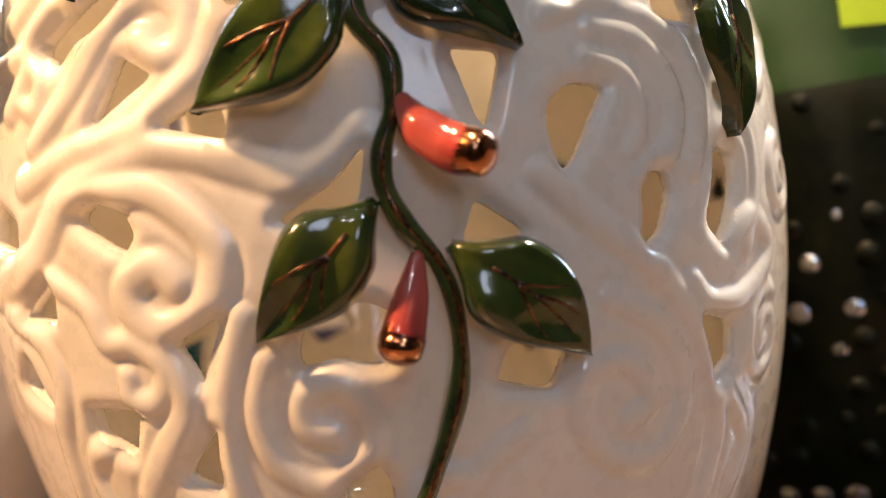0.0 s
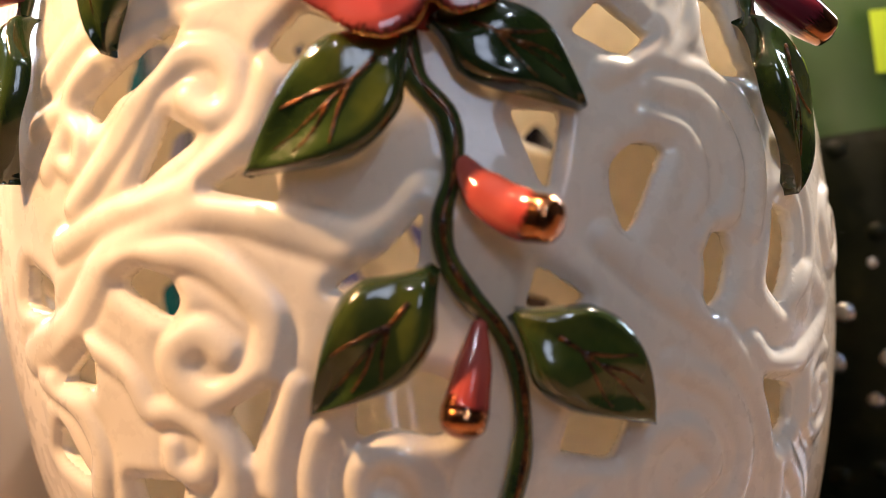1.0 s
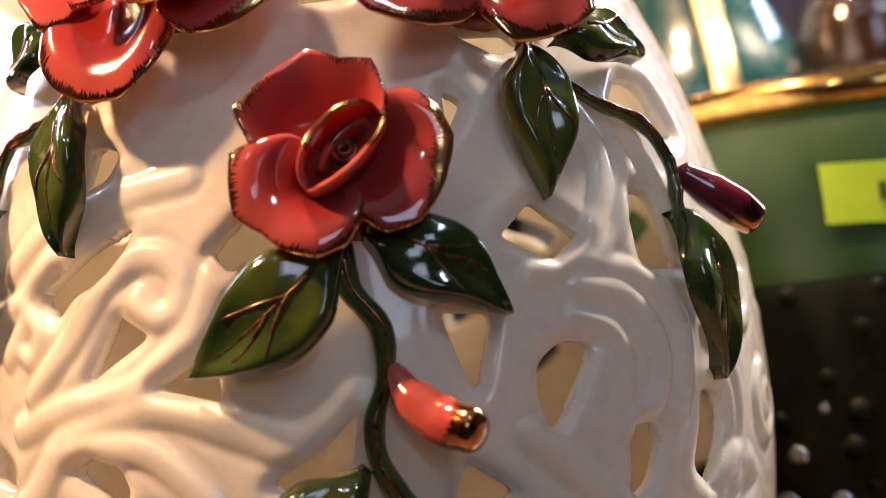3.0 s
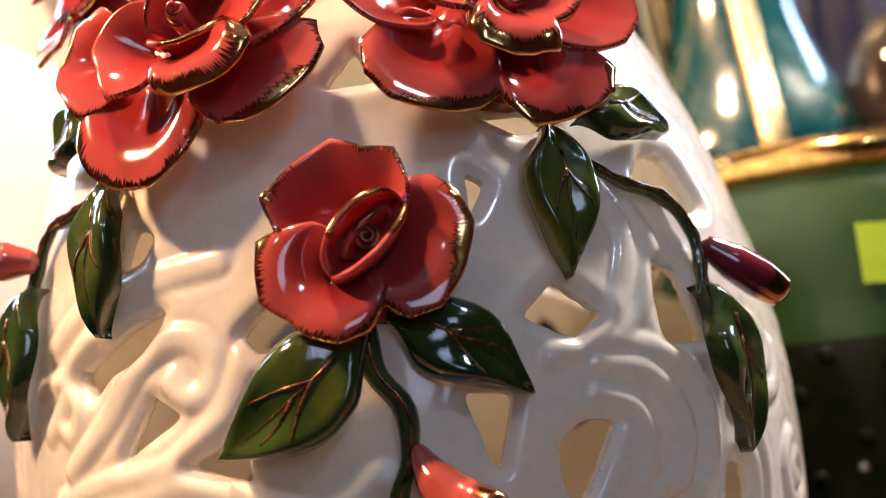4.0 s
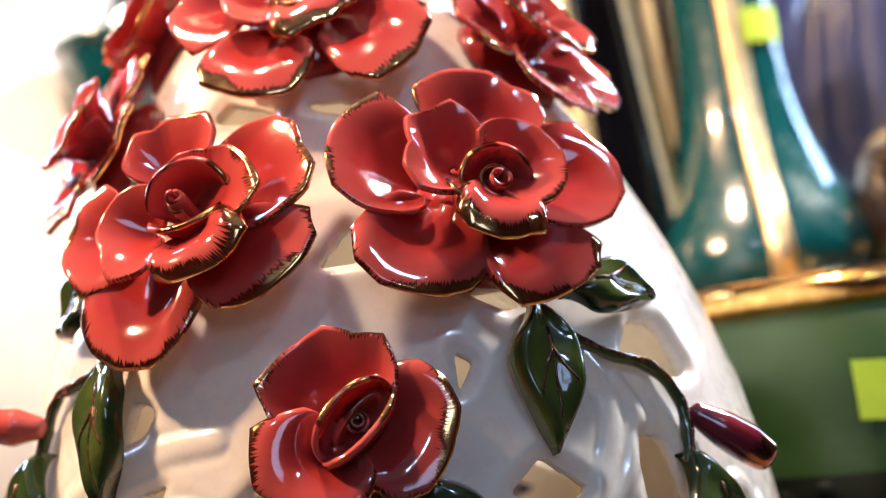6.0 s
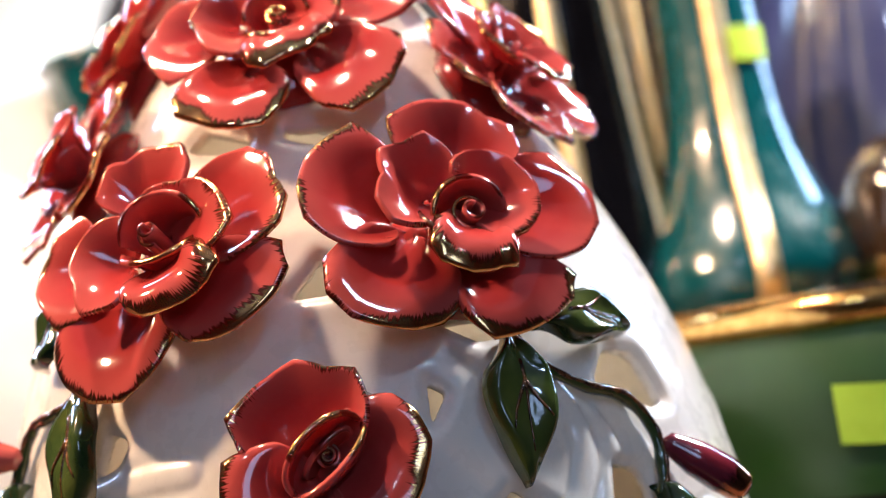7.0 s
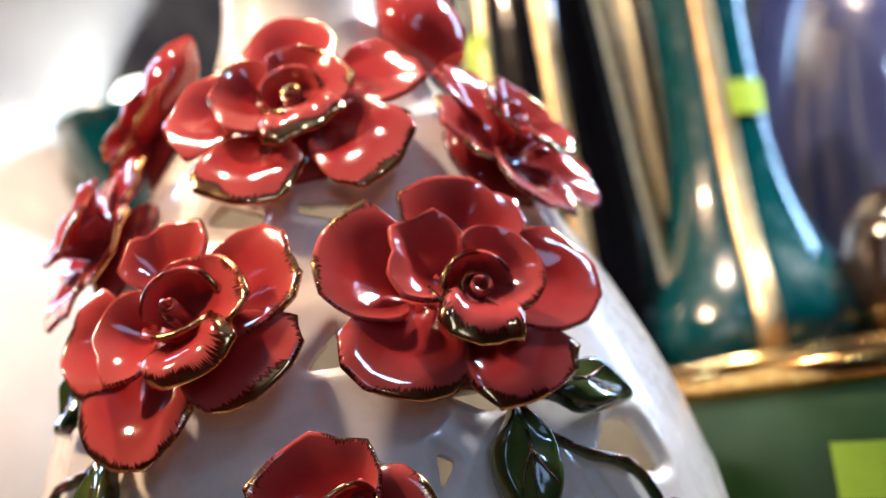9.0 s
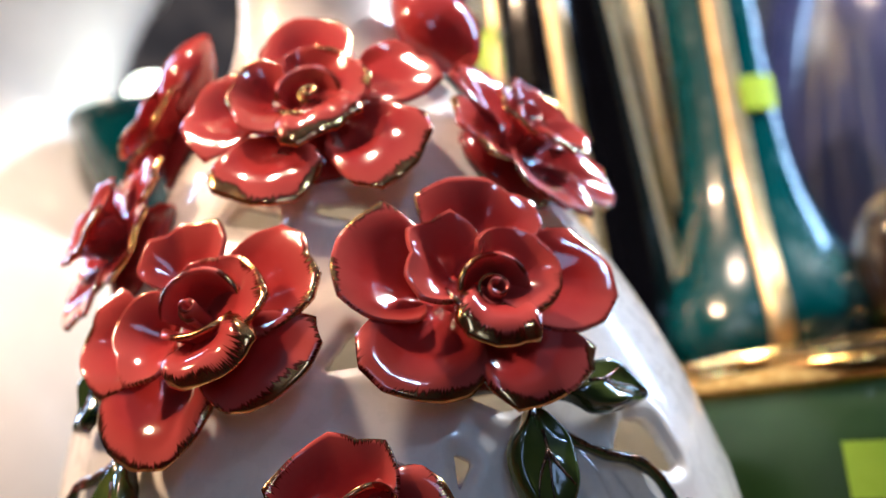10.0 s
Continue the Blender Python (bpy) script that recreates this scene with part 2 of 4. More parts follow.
hole((-90, 137), (-91, 127), (-105, 129), soft=0.2)
hole((-110, 120), (-102, 106), (-117, 112), soft=0.25)
hole((-88, 189), (-69, 198), (-55, 202), (-62, 192), (-74, 188), (-80, 183), soft=0.25)
hole((-36, 193), (-27, 200), (-11, 191), (-32, 188), soft=0.2)
hole((-73, 211), (-70, 222), (-60, 219), (-64, 213), soft=0.35)
# middle
hole((-28, 111), (-27, 119), (-19, 124), (-11, 124), (-5, 120), (-7, 111), (-12, 110), (-20, 113), soft=0.4)
hole((14, 103), (18, 111), (32, 107), (27, 99), soft=0.16)
hole((13, 174), (25, 172), (19, 156), (17, 158), soft=0.2)
hole((14, 142), (24, 134), (20, 131), (10, 133), soft=0.2)
hole((-22, 86), (-14, 89), (-12, 85), (-12, 78), (-24, 80), soft=0.3)
hole((-11, 246), (1, 256), (6, 246), soft=0.2)
hole((31, 235), (48, 235), (53, 231), (42, 229), soft=0.2)
hole((24, 222), (29, 219), (23, 212), soft=0.2)
hole((-57, 290), (-49, 296), (-23, 290), (-28, 286), soft=0.3)
hole((-11, 292), (16, 290), (12, 284), (-8, 288), soft=0.3)
# right field
hole((35, 143), (32, 153), (33, 160), (40, 164), (49, 162), (45, 157), soft=0.4)
hole((55, 143), (63, 142), (64, 137), (60, 129), (55, 126), (53, 128), soft=0.35)
hole((81, 147), (90, 144), (90, 135), (81, 123), (74, 129), (78, 138), soft=0.3)
hole((70, 109), (86, 105), (86, 96), (76, 92), (74, 98), soft=0.2)
hole((40, 195), (51, 186), (42, 181), (30, 188), soft=0.14)
hole((69, 196), (80, 193), (83, 175), (71, 176), (67, 179), soft=0.25)
hole((82, 223), (96, 221), (101, 207), (93, 206), (73, 215), soft=0.25)
FRONT = len(HOLES)

# scrolls and acanthus stems
volute(118, 137, 9, 1.5, 90, 2.6, 1.8, 1)
volute(0, 70, 14, 1.6, 60, 3.2, 1.6, 1)
volute(100, 100, 10, 1.6, 60, 2.8, 1.8, 1)
volute(105, 170, 11, 1.5, 0, 3.0, 1.8, -1)
stroke((-118, 135), (-94, 142), (-80, 155), (-65, 160), (-50, 162), (-34, 156), (-22, 151), (-13, 153), (-7, 158), wide=4.2, high=1.7)
stroke((-95, 159), (-79, 163), (-58, 165), (-48, 171), (-43, 176), (-37, 183), (-33, 190), wide=3.6, high=1.6)
stroke((-89, 167), (-74, 178), (-66, 187), (-58, 193), (-49, 194), (-43, 189), (-44, 182), (-50, 181), (-54, 185), wide=3.2, high=1.9, n=36)
stroke((-99, 176), (-90, 185), (-88, 192), (-82, 197), wide=3.2, high=1.6)
stroke((-105, 186), (-93, 188), (-86, 182), (-88, 175), (-95, 178), wide=2.6, high=1.5)
stroke((-99, 196), (-86, 203), (-68, 207), (-53, 209), (-40, 210), wide=3.2, high=1.4)
stroke((-76, 154), (-58, 154), (-47, 147), (-41, 138), (-45, 128), (-54, 123), (-63, 126), (-65, 133), (-57, 137), (-52, 133), wide=3.8, high=2.2, n=44)
stroke((-112, 130), (-99, 124), (-94, 113), (-100, 100), (-102, 85), wide=3.4, high=1.8)
stroke((-88, 137), (-78, 130), (-74, 122), (-66, 121), (-59, 115), (-63, 108), (-70, 109), (-70, 114), wide=2.9, high=2.0, n=36)
stroke((-57, 119), (-56, 107), (-64, 97), (-74, 86), wide=3.4, high=1.8)
stroke((-38, 124), (-45, 108), (-49, 96), (-47, 85), (-44, 70), wide=3.2, high=1.6)
stroke((-35, 114), (-39, 103), (-36, 91), (-25, 86), (-15, 93), (-15, 102), (-21, 108), (-28, 105), (-28, 99), (-23, 97), wide=3.0, high=2.0, n=44)
stroke((-79, 102), (-91, 93), (-88, 82), (-80, 78), wide=3.0, high=1.8)
stroke((20, 92), (8, 84), (2, 70), wide=3.0, high=1.4)
stroke((29, 145), (40, 134), (54, 123), (65, 111), (74, 96), (78, 81), (74, 65), wide=3.4, high=2.0)
stroke((42, 117), (57, 108), (64, 93), (56, 80), (41, 82), (33, 92), (37, 102), (47, 102), (53, 93), (46, 89), wide=3.0, high=1.7, n=44)
stroke((47, 175), (60, 171), (67, 159), (64, 148), (54, 142), wide=3.0, high=1.8)
stroke((44, 169), (54, 164), (56, 154), (51, 147), wide=2.2, high=1.4)
stroke((42, 182), (57, 178), (72, 170), (76, 157), (70, 142), wide=3.0, high=1.6)
stroke((67, 117), (74, 111), (92, 112), (104, 121), (94, 129), (84, 126), wide=3.2, high=1.9)
stroke((81, 90), (93, 77), (88, 65), wide=3.0, high=1.8)
stroke((58, 216), (63, 205), (60, 195), (51, 184), (35, 178), wide=3.0, high=1.8)
stroke((68, 208), (71, 199), (63, 187), (54, 180), wide=2.4, high=1.5)
stroke((86, 160), (96, 150), (97, 136), (90, 122), wide=2.6, high=1.7)
TURN = 2 * math.pi * 110
for i in range(FRONT):
    if abs(HOLES[i][:, 0].mean()) < 104 and HOLES[i][:, 1].mean() < 280:
        HOLES.append(HOLES[i] + (TURN / 2, 0))
for i in range(FRONT):
    c, h = HOLES[i][:, 0].mean(), HOLES[i][:, 1].mean()
    if abs(c) < 44 and h < 225:
        HOLES.append(HOLES[i] + (182, 0))
        HOLES.append(HOLES[i] - (182, 0))
for pts, wide, high in list(STROKES):
    if abs(pts[:, 0].mean()) < 104:
        STROKES.append((pts + (TURN / 2, 0), wide, high))


def seg_distance(x, y, ring):
    d = np.full(x.shape, 1e9)
    for a, b in zip(ring[:-1], ring[1:]):
        e = b - a
        t = np.clip(((x - a[0]) * e[0] + (y - a[1]) * e[1]) / (e @ e + 1e-12), 0, 1)
        d = np.minimum(d, (x - a[0] - t * e[0]) ** 2 + (y - a[1] - t * e[1]) ** 2)
    return np.sqrt(d)


def inside(x, y, ring):
    c = np.zeros(x.shape, bool)
    for a, b in zip(ring, np.roll(ring, -1, 0)):
        if a[1] != b[1]:
            c ^= ((a[1] > y) != (b[1] > y)) & (x < (b[0] - a[0]) * (y - a[1]) / (b[1] - a[1]) + a[0])
    return c


def build_vase():
    us = np.r_[np.arange(-205, 205, 0.85), np.arange(205, TURN - 206, 2.6)]
    vs = np.r_[np.arange(0, 62, 4.0), np.arange(62, 304, 0.85), np.arange(304, 451, 4.0)]
    nu, nv = len(us), len(vs)
    U, V = np.meshgrid(us, vs, indexing="ij")
    wall = np.full(U.shape, 12.0)
    relief = np.zeros(U.shape)
    k = radius(V / 1000) / 0.11
    for ring in HOLES:
        c = ring[:, 0].mean()
        X = (U - c + TURN / 2) % TURN - TURN / 2
        own = ring - (c, 0)
        lo, hi = own.min(0) - 14, own.max(0) + 14
        m = (X > lo[0]) & (X < hi[0]) & (V > lo[1]) & (V < hi[1])
        s = float(radius(ring[:, 1].mean() / 1000) / 0.11)
        d = seg_distance(X[m] * s, V[m], np.vstack([own, own[:1]]) * (s, 1))
        d[inside(X[m], V[m], own)] *= -1
        wall[m] = np.minimum(wall[m], d)
    low = np.zeros(U.shape)
    for pts, wide, high in STROKES:
        c = pts[:, 0].mean()
        X = (U - c + TURN / 2) % TURN - TURN / 2
        own = pts - (c, 0)
        lo, hi = own.min(0) - 3 * wide, own.max(0) + 3 * wide
        m = (X > lo[0]) & (X < hi[0]) & (V > lo[1]) & (V < hi[1])
        d = seg_distance(X[m], V[m], own) / (1.1 * wide)
        # a rounded bead between two soft grooves
        high = high * (0.62 if c > -33 else 0.66)
        relief[m] = np.maximum(relief[m], high * np.clip(1 - d * d, 0, 1) ** 0.75)
        low[m] = np.minimum(low[m], -0.42 * high * np.exp(-(((d - 1.12) / 0.28) ** 2)))
    relief = relief + low * np.clip(1 - relief / 0.9, 0, 1)
    for _ in range(1):
        relief = (np.roll(relief, 1, 0) + 2 * relief + np.roll(relief, -1, 0)) / 4
        relief[:, 1:-1] = (relief[:, :-2] + 2 * relief[:, 1:-1] + relief[:, 2:]) / 4
    # raised, rounded lips round the openings
    soft = np.exp(-((np.maximum(wall, 0) / 1.5) ** 2))
    relief = relief + 0.35 * np.exp(-(((wall - 4) / 2.5) ** 2)) - 1.3 * soft
    solid = wall > 0
    P, faces, rims = [], [], []
    gid = -np.ones((nu, nv), int)
    gid[solid] = np.arange(solid.sum())
    pu, pv, ph = list(U[solid]), list(V[solid]), list(relief[solid])
    cross = {}

    def edge(i, j, a, b):
        key = (min((i, j), (a, b)), max((i, j), (a, b)))
        if key not in cross:
            t = wall[i, j] / (wall[i, j] - wall[a, b])
            du = (us[a] - us[i] + TURN / 2) % TURN - TURN / 2
            cross[key] = len(pu)
            pu.append(us[i] + t * du)
            pv.append(vs[j] + t * (vs[b] - vs[j]))
            ph.append(relief[i, j] + t * (relief[a, b] - relief[i, j]))
        return cross[key]

    for i in range(nu):
        n = (i + 1) % nu
        for j in range(nv - 1):
            corners = ((i, j), (n, j), (n, j + 1), (i, j + 1))
            s = [solid[c] for c in corners]
            if all(s):
                faces.append([gid[c] for c in corners])
            elif any(s):
                poly, marks = [], []
                for q in range(4):
                    c, d = corners[q], corners[(q + 1) % 4]
                    if s[q]:
                        poly.append(gid[c])
                    if s[q] != s[(q + 1) % 4]:
                        poly.append(edge(*(c + d if s[q] else d + c)))
                        marks.append((len(poly) - 1, s[q]))
                if len(poly) > 2:
                    faces.append(poly)
                    for x, (at, leaving) in enumerate(marks):
                        if leaving:
                            rims.append((poly[at], poly[marks[(x + 1) % len(marks)][0]]))
    pu, pv, ph = np.array(pu), np.array(pv), np.array(ph)
    count = len(pu)
    outer = on_vase(pu, pv, ph)
    edge_in = np.where(np.arange(count) >= solid.sum(), 0.8, 0.0)
    inner = on_vase(pu, pv, -4.6 + edge_in)
    out = [tuple(map(int, f)) for f in faces]
    out += [tuple(int(v) + count for v in reversed(f)) for f in faces]
    out += [(int(b), int(a), int(a) + count, int(b) + count) for a, b in rims]
    # lip of the mouth and the foot
    top, low = nv - 1, 0
    for i in range(nu):
        n = (i + 1) % nu
        a, b = int(gid[i, top]), int(gid[n, top])
        out.append((a, b, b + count, a + count))
        a, b = int(gid[i, low]), int(gid[n, low])
        out.append((b, a, a + count, b + count))
    return np.vstack([outer, inner]), out


vase = empty("openwork_vase", "white glazed porcelain vase with pierced scrollwork and a narrow neck", "vase")
v, f = build_vase()
mesh_object("body", v, f, PORCELAIN, vase)
base_v = [(0.069 * math.cos(a), 0.069 * math.sin(a), z) for z in (0.003, 0.008) for a in np.linspace(0, 2 * math.pi, 48, endpoint=False)]
mesh_object("base", base_v, sheet_faces(2, 48, True) + [tuple(range(47, -1, -1)), tuple(range(48, 96))], PORCELAIN, vase, False)

# ---- roses, leaves, stems and buds fired on the vase ----
LEAF = painted("leaf_blade_glaze", [(0.3, (0.014, 0.032, 0.008)), (0.50, (0.034, 0.056, 0.011)), (0.72, (0.09, 0.105, 0.018))], 42, (0.006, 0.016, 0.007), 0.14, ripple=(95, 2.2))
LEAF_RIM = 4.5


class Spot:
    """A seat on the vase's wall: right, up and out, in mm."""

    def __init__(self, u, v, turn=0.0, lean_side=0.0, lean_up=0.0):
        self.c = on_vase(u, v)
        self.n = on_vase(u, v, 1.0) - self.c
        self.n /= np.linalg.norm(self.n)
        e = np.array([math.cos(u / 110), math.sin(u / 110), 0.0])
        w = np.cross(self.n, e)
        self.n = self.n + math.tan(math.radians(lean_side)) * e + math.tan(math.radians(lean_up)) * w
        self.n /= np.linalg.norm(self.n)
        self.e = e - self.n * (e @ self.n)
        self.e /= np.linalg.norm(self.e)
        self.w = np.cross(self.n, self.e)
        a = math.radians(turn)
        self.e, self.w = math.cos(a) * self.e + math.sin(a) * self.w, math.cos(a) * self.w - math.sin(a) * self.e

    def put(self, x, y, h):
        x, y, h = (np.asarray(q, float)[..., None] for q in (x, y, h))
        return self.c + (x * self.e + y * self.w + h * self.n) / 1000


def petal(spot, parent, base, az, spread, lobes, low, high, cup=2.0, curl=2.0, gold=0.0):
    """A fan-shaped petal: it opens from its base round the azimuth az by spread degrees to each side. lobes: its reach in mm from side to side;
    low, high: heights of the base and of the rim; cup: how far its middle is dished; curl: how far the rim rolls back."""
    ns, nq = 20, 41
    s = np.linspace(0.08, 1, ns)[:, None]
    q = np.linspace(-1, 1, nq)[None, :]
    plain = np.interp(np.linspace(0, 1, nq), np.linspace(0, 1, len(lobes)), lobes)
    mellow = np.convolve(np.pad(plain, 5, "edge"), np.hanning(13)[1:-1] / np.hanning(13).sum(), "valid")
    reach = (0.99 * mellow)[None, :] + (1.6 * (plain - mellow))[None, :] * s**4
    ang = np.radians(az + spread * q * (1 + 0.62 * (1 - s) * s**0.3))
    roll = np.clip((s - 0.55) / 0.45, 0, 1)
    height = low + (high + 1.2 * curl - low) * s**0.85 - 0.6 * cup * np.sin(np.pi * s) * (1 - q * q)
    height = height - 1.2 * curl * roll**1.9 * (1 + 0.16 * np.cos(4 * q + az) * (1 - roll))
    edge = np.clip((np.abs(q) - 0.6) / 0.4, 0, 1)
    height = height + (0.3 * cup * np.abs(q) - 0.9 * curl * edge**2) * s * (1 - 0.6 * roll)
    height = height + 0.3 * np.sin(3 * s + 4 * q + az) + 0.25 * np.sin(8 * q + 2 * s + az) * s
    along = reach * s - 0.10 * curl * roll**3
    x, y = base[0] + along * np.cos(ang), base[1] + along * np.sin(ang)
    side = (1 - np.abs(q)) * math.radians(spread) * along + 1.6 + 0.3 * gold + 9 * np.clip(0.75 - s, 0, 1)
    rim = np.minimum((1 - s) * reach, side) - gold + 1.75
    v = spot.put(x, y, height).reshape(-1, 3)
    ob = mesh_object("petal", v, sheet_faces(ns, nq), ROSE_RED, parent, rim=rim.ravel(), arc=(ang * 20 + az + 0 * s).ravel())
    return thicken(ob, 1.4)


def cup_petal(spot, parent, at, size, rot, a0, a1, low, high, flare=0.15, lip=0.0, gold=0.0):
    """An upright petal wrapped round the heart."""
    ns, nq = 14, 25
    s = np.linspace(0, 1, ns)[:, None]
    k = np.linspace(-1, 1, nq)[None, :]
    ang = np.radians(a0 + (a1 - a0) * (k + 1) / 2)
    grow = 0.45 + 0.55 * s**0.6 + flare * s**3
    top = low + (high - low) * (1 - 0.30 * np.abs(k) ** 2.5)
    h = low + (top - low) * s - lip * np.clip((s - 0.78) / 0.22, 0, 1) ** 2
    grow = grow + 0.05 * lip * np.clip((s - 0.7) / 0.3, 0, 1) ** 1.5
    x, y = size[0] * grow * np.cos(ang), size[1] * grow * np.sin(ang)
    c, d = math.cos(math.radians(rot)), math.sin(math.radians(rot))
    rim = (1 - s) * (high - low) * 1.3 + 0 * k + 1.25 - gold
    v = spot.put(at[0] + c * x - d * y, at[1] + d * x + c * y, h).reshape(-1, 3)
    return thicken(mesh_object("petal", v, sheet_faces(ns, nq), ROSE_RED, parent, rim=rim.ravel(), arc=0 * (ang + s).ravel()), 1.3)


def rose_heart(spot, at, size, low, high, turns=2.1, label="coral red porcelain rose with gilded petal edges"):
    """The rolled heart of a rose on its small foot."""
    n, m = 44, 8
    t = np.linspace(0, 1, n)
    r = size * (0.22 + 0.78 * t)
    a = t * turns * 2 * math.pi + 0.8
    s = np.linspace(0, 1, m)[:, None]
    x = at[0] + r * (0.75 + 0.25 * s) * np.cos(a)
    y = at[1] + r * (0.75 + 0.25 * s) * np.sin(a)
    h = low + (high - low) * (1 - 0.22 * t) * s
    v = spot.put(x, y, h).reshape(-1, 3)
    f = sheet_faces(m, n)
    rim = np.repeat((1 - s[:, 0]) * (high - low) + 0.8, n)
    # foot: a low dome that joins the petals to the wall
    k, c = 16, len(v)
    foot = []
    for i in range(5):
        w = i / 4 * math.pi / 2
        for j in range(k):
            b = 2 * math.pi * j / k
            foot.append(spot.put(17 * math.cos(w) * math.cos(b), 17 * math.cos(w) * math.sin(b), -1 + 8 * math.sin(w)))
    f = f + [tuple(i + c for i in q) for q in sheet_faces(5, k, True)]
    ob = mesh_object("rose", np.vstack([v, foot]), f, ROSE_RED, vase, rim=np.r_[rim, np.full(len(foot), 20.0)])
    thicken(ob, 0.8)
    return tagged(ob, label)


# the small rose at the middle
sp = Spot(-1, 207.5)
r1 = rose_heart(sp, (-1.7, -0.6), 2.8, 4, 13, label="small coral red rose with four gilded petals")
petal(sp, r1, (-4.1, -2.1), 95, 68, (13, 18, 22.5, 22, 24, 23, 22.5, 22.5, 17), 4, 13, 3.0, 1.6, 0.2)
petal(sp, r1, (-3.1, -3.5), 217, 66, (15, 22, 23, 24, 22, 22, 21, 18, 13), 5, 12, 1.6, 4.0, 2.6)
petal(sp, r1, (-0.4, -1.3), -17, 75, (13, 19, 21, 21, 21, 22, 21, 19, 15), 4, 11, 1.6, 3.6, 1.9)
cup_petal(sp, r1, (-2.2, -0.5), (13.2, 6.6), 40, -8, 188, 4, 18, -0.22)
cup_petal(sp, r1, (-1.2, -2.2), (13.0, 4.4), 40, 172, 368, 4, 17.5, -0.2)
cup_petal(sp, r1, (-1.5, -0.8), (7.0, 2.2), 42, -20, 160, 4, 14.5, 0.05)

# large rose, left of the middle
sp = Spot(-40, 258.7)
r2 = rose_heart(sp, (0.5, -3.2), 3.0, 8, 26, 1.7)
petal(sp, r2, (-15.5, -7.0), -98, 67, (13, 19, 24, 28, 31, 32, 29, 25, 20), 5, 9, 1.5, 4.2, 2.7)
petal(sp, r2, (-3.4, -6.3), -31, 42, (17, 24, 28, 31, 33, 35, 36, 33, 20), 6, 12, 1.5, 4.2, 2.9)
petal(sp, r2, (0.9, -0.8), 24, 50, (18, 24, 29, 31, 30, 31, 29, 24, 18), 6, 14, 3.0, 1.8, 1.0)
petal(sp, r2, (-10.3, 10.9), 90, 72, (14, 17, 19, 17, 17, 15, 16, 14, 13), 6, 14, 2.5, 1.2, 0.3)
petal(sp, r2, (-22.8, 1.7), 191, 75, (13, 13, 14, 14, 16, 18, 19, 21, 18), 6, 11, 2.0, 1.6, 0.6)
petal(sp, r2, (-11.8, -3.1), 159, 116, (9, 9, 10, 11, 12, 13, 13, 17, 15), 9, 18, 1.2, 1.2, 0.5)
petal(sp, r2, (-1.8, 1.1), 54, 82, (21, 23, 20, 17, 12, 10, 9, 8, 7), 10, 21, 1.5, 1.0, 0.4)
petal(sp, r2, (-3.4, -4.5), -56, 46, (15, 18, 20, 21, 22, 23, 24, 24, 20), 9, 20, 1.5, 7.0, 4.0)
cup_petal(sp, r2, (1.5, -2), (10, 8), 10, 10, 175, 8, 24, 0.1)
cup_petal(sp, r2, (0, -3.5), (9, 6), 5, 185, 355, 8, 22, 0.1)

# large rose, right of the middle
sp = Spot(41, 250.5)
r3 = rose_heart(sp, (0.2, 2.1), 5.0, 7, 20, 1.7)
petal(sp, r3, (-14.4, 5.8), 156, 73, (18, 27, 27, 27, 26, 24, 19, 14, 10), 6, 13, 3.0, 2.2, 0.9)
petal(sp, r3, (-11.5, 4.3), -121, 58, (14, 25, 30, 31, 30, 29, 27, 23, 16), 5, 10, 1.5, 4.4, 2.9)
petal(sp, r3, (-2.2, -0.3), -64, 48, (12, 22, 28, 29, 30, 31, 32, 30, 16), 5, 10, 1.5, 4.0, 2.0)
petal(sp, r3, (5.2, 18.2), 72, 82, (12, 17, 19, 18, 20, 20, 21, 22, 18), 6, 12, 2.5, 1.5, 0.2)
petal(sp, r3, (10.7, 10.6), -28, 70, (16, 20, 24, 27, 28, 26, 22, 20, 14), 6, 12, 2.5, 1.6, 0.5)
petal(sp, r3, (-6.4, 9.5), 136, 99, (9, 12, 15, 14, 16, 14, 16, 16, 13), 9, 19, 1.4, 1.4, 0.8)
petal(sp, r3, (4.0, 8.0), 18, 105, (15, 16, 16, 15, 13, 12, 11, 10, 9), 9, 19, 1.4, 1.0, 0.3)
petal(sp, r3, (4.0, 7.0), -113, 38, (18, 22, 24, 24, 24, 23, 22, 22, 18), 8, 18, 1.5, 6.5, 3.7)
cup_petal(sp, r3, (-0.5, 1), (11, 8.5), -20, 185, 330, 7, 20, 0.1)
cup_petal(sp, r3, (0.5, 2), (9, 8), 0, 0, 180, 7, 20, 0.05)

# rose below the neck
sp = Spot(-8, 310)
r4 = rose_heart(sp, (2.0, 3.4), 3.4, 6, 17, 1.7)
petal(sp, r4, (-6.3, -2.7), -108, 48, (14, 26, 29, 29, 30, 30, 29, 25, 20), 4, 10, 1.5, 4.4, 3.2)
petal(sp, r4, (6.5, 1.0), -49, 40, (20, 31, 36, 36, 35, 33, 32, 28, 15), 4, 10, 1.5, 4.0, 2.8)
petal(sp, r4, (-0.9, 23.7), 72, 88, (16, 15, 17, 18, 18, 18, 16, 14, 14), 4, 9, 2.0, 1.4, 0.2)
petal(sp, r4, (12.1, 14.6), -6, 52, (18, 23, 26, 28, 25, 21, 19, 17, 12), 5, 10, 2.0, 1.8, 0.6)
petal(sp, r4, (-15.9, 10.8), 185, 75, (12, 12, 14, 15, 17, 21, 23, 25, 18), 4, 10, 2.0, 1.8, 0.7)
petal(sp, r4, (-8.9, 9.4), 165, 108, (8, 9, 11, 11, 11, 13, 14, 18, 20), 6, 15, 1.2, 1.2, 0.8)
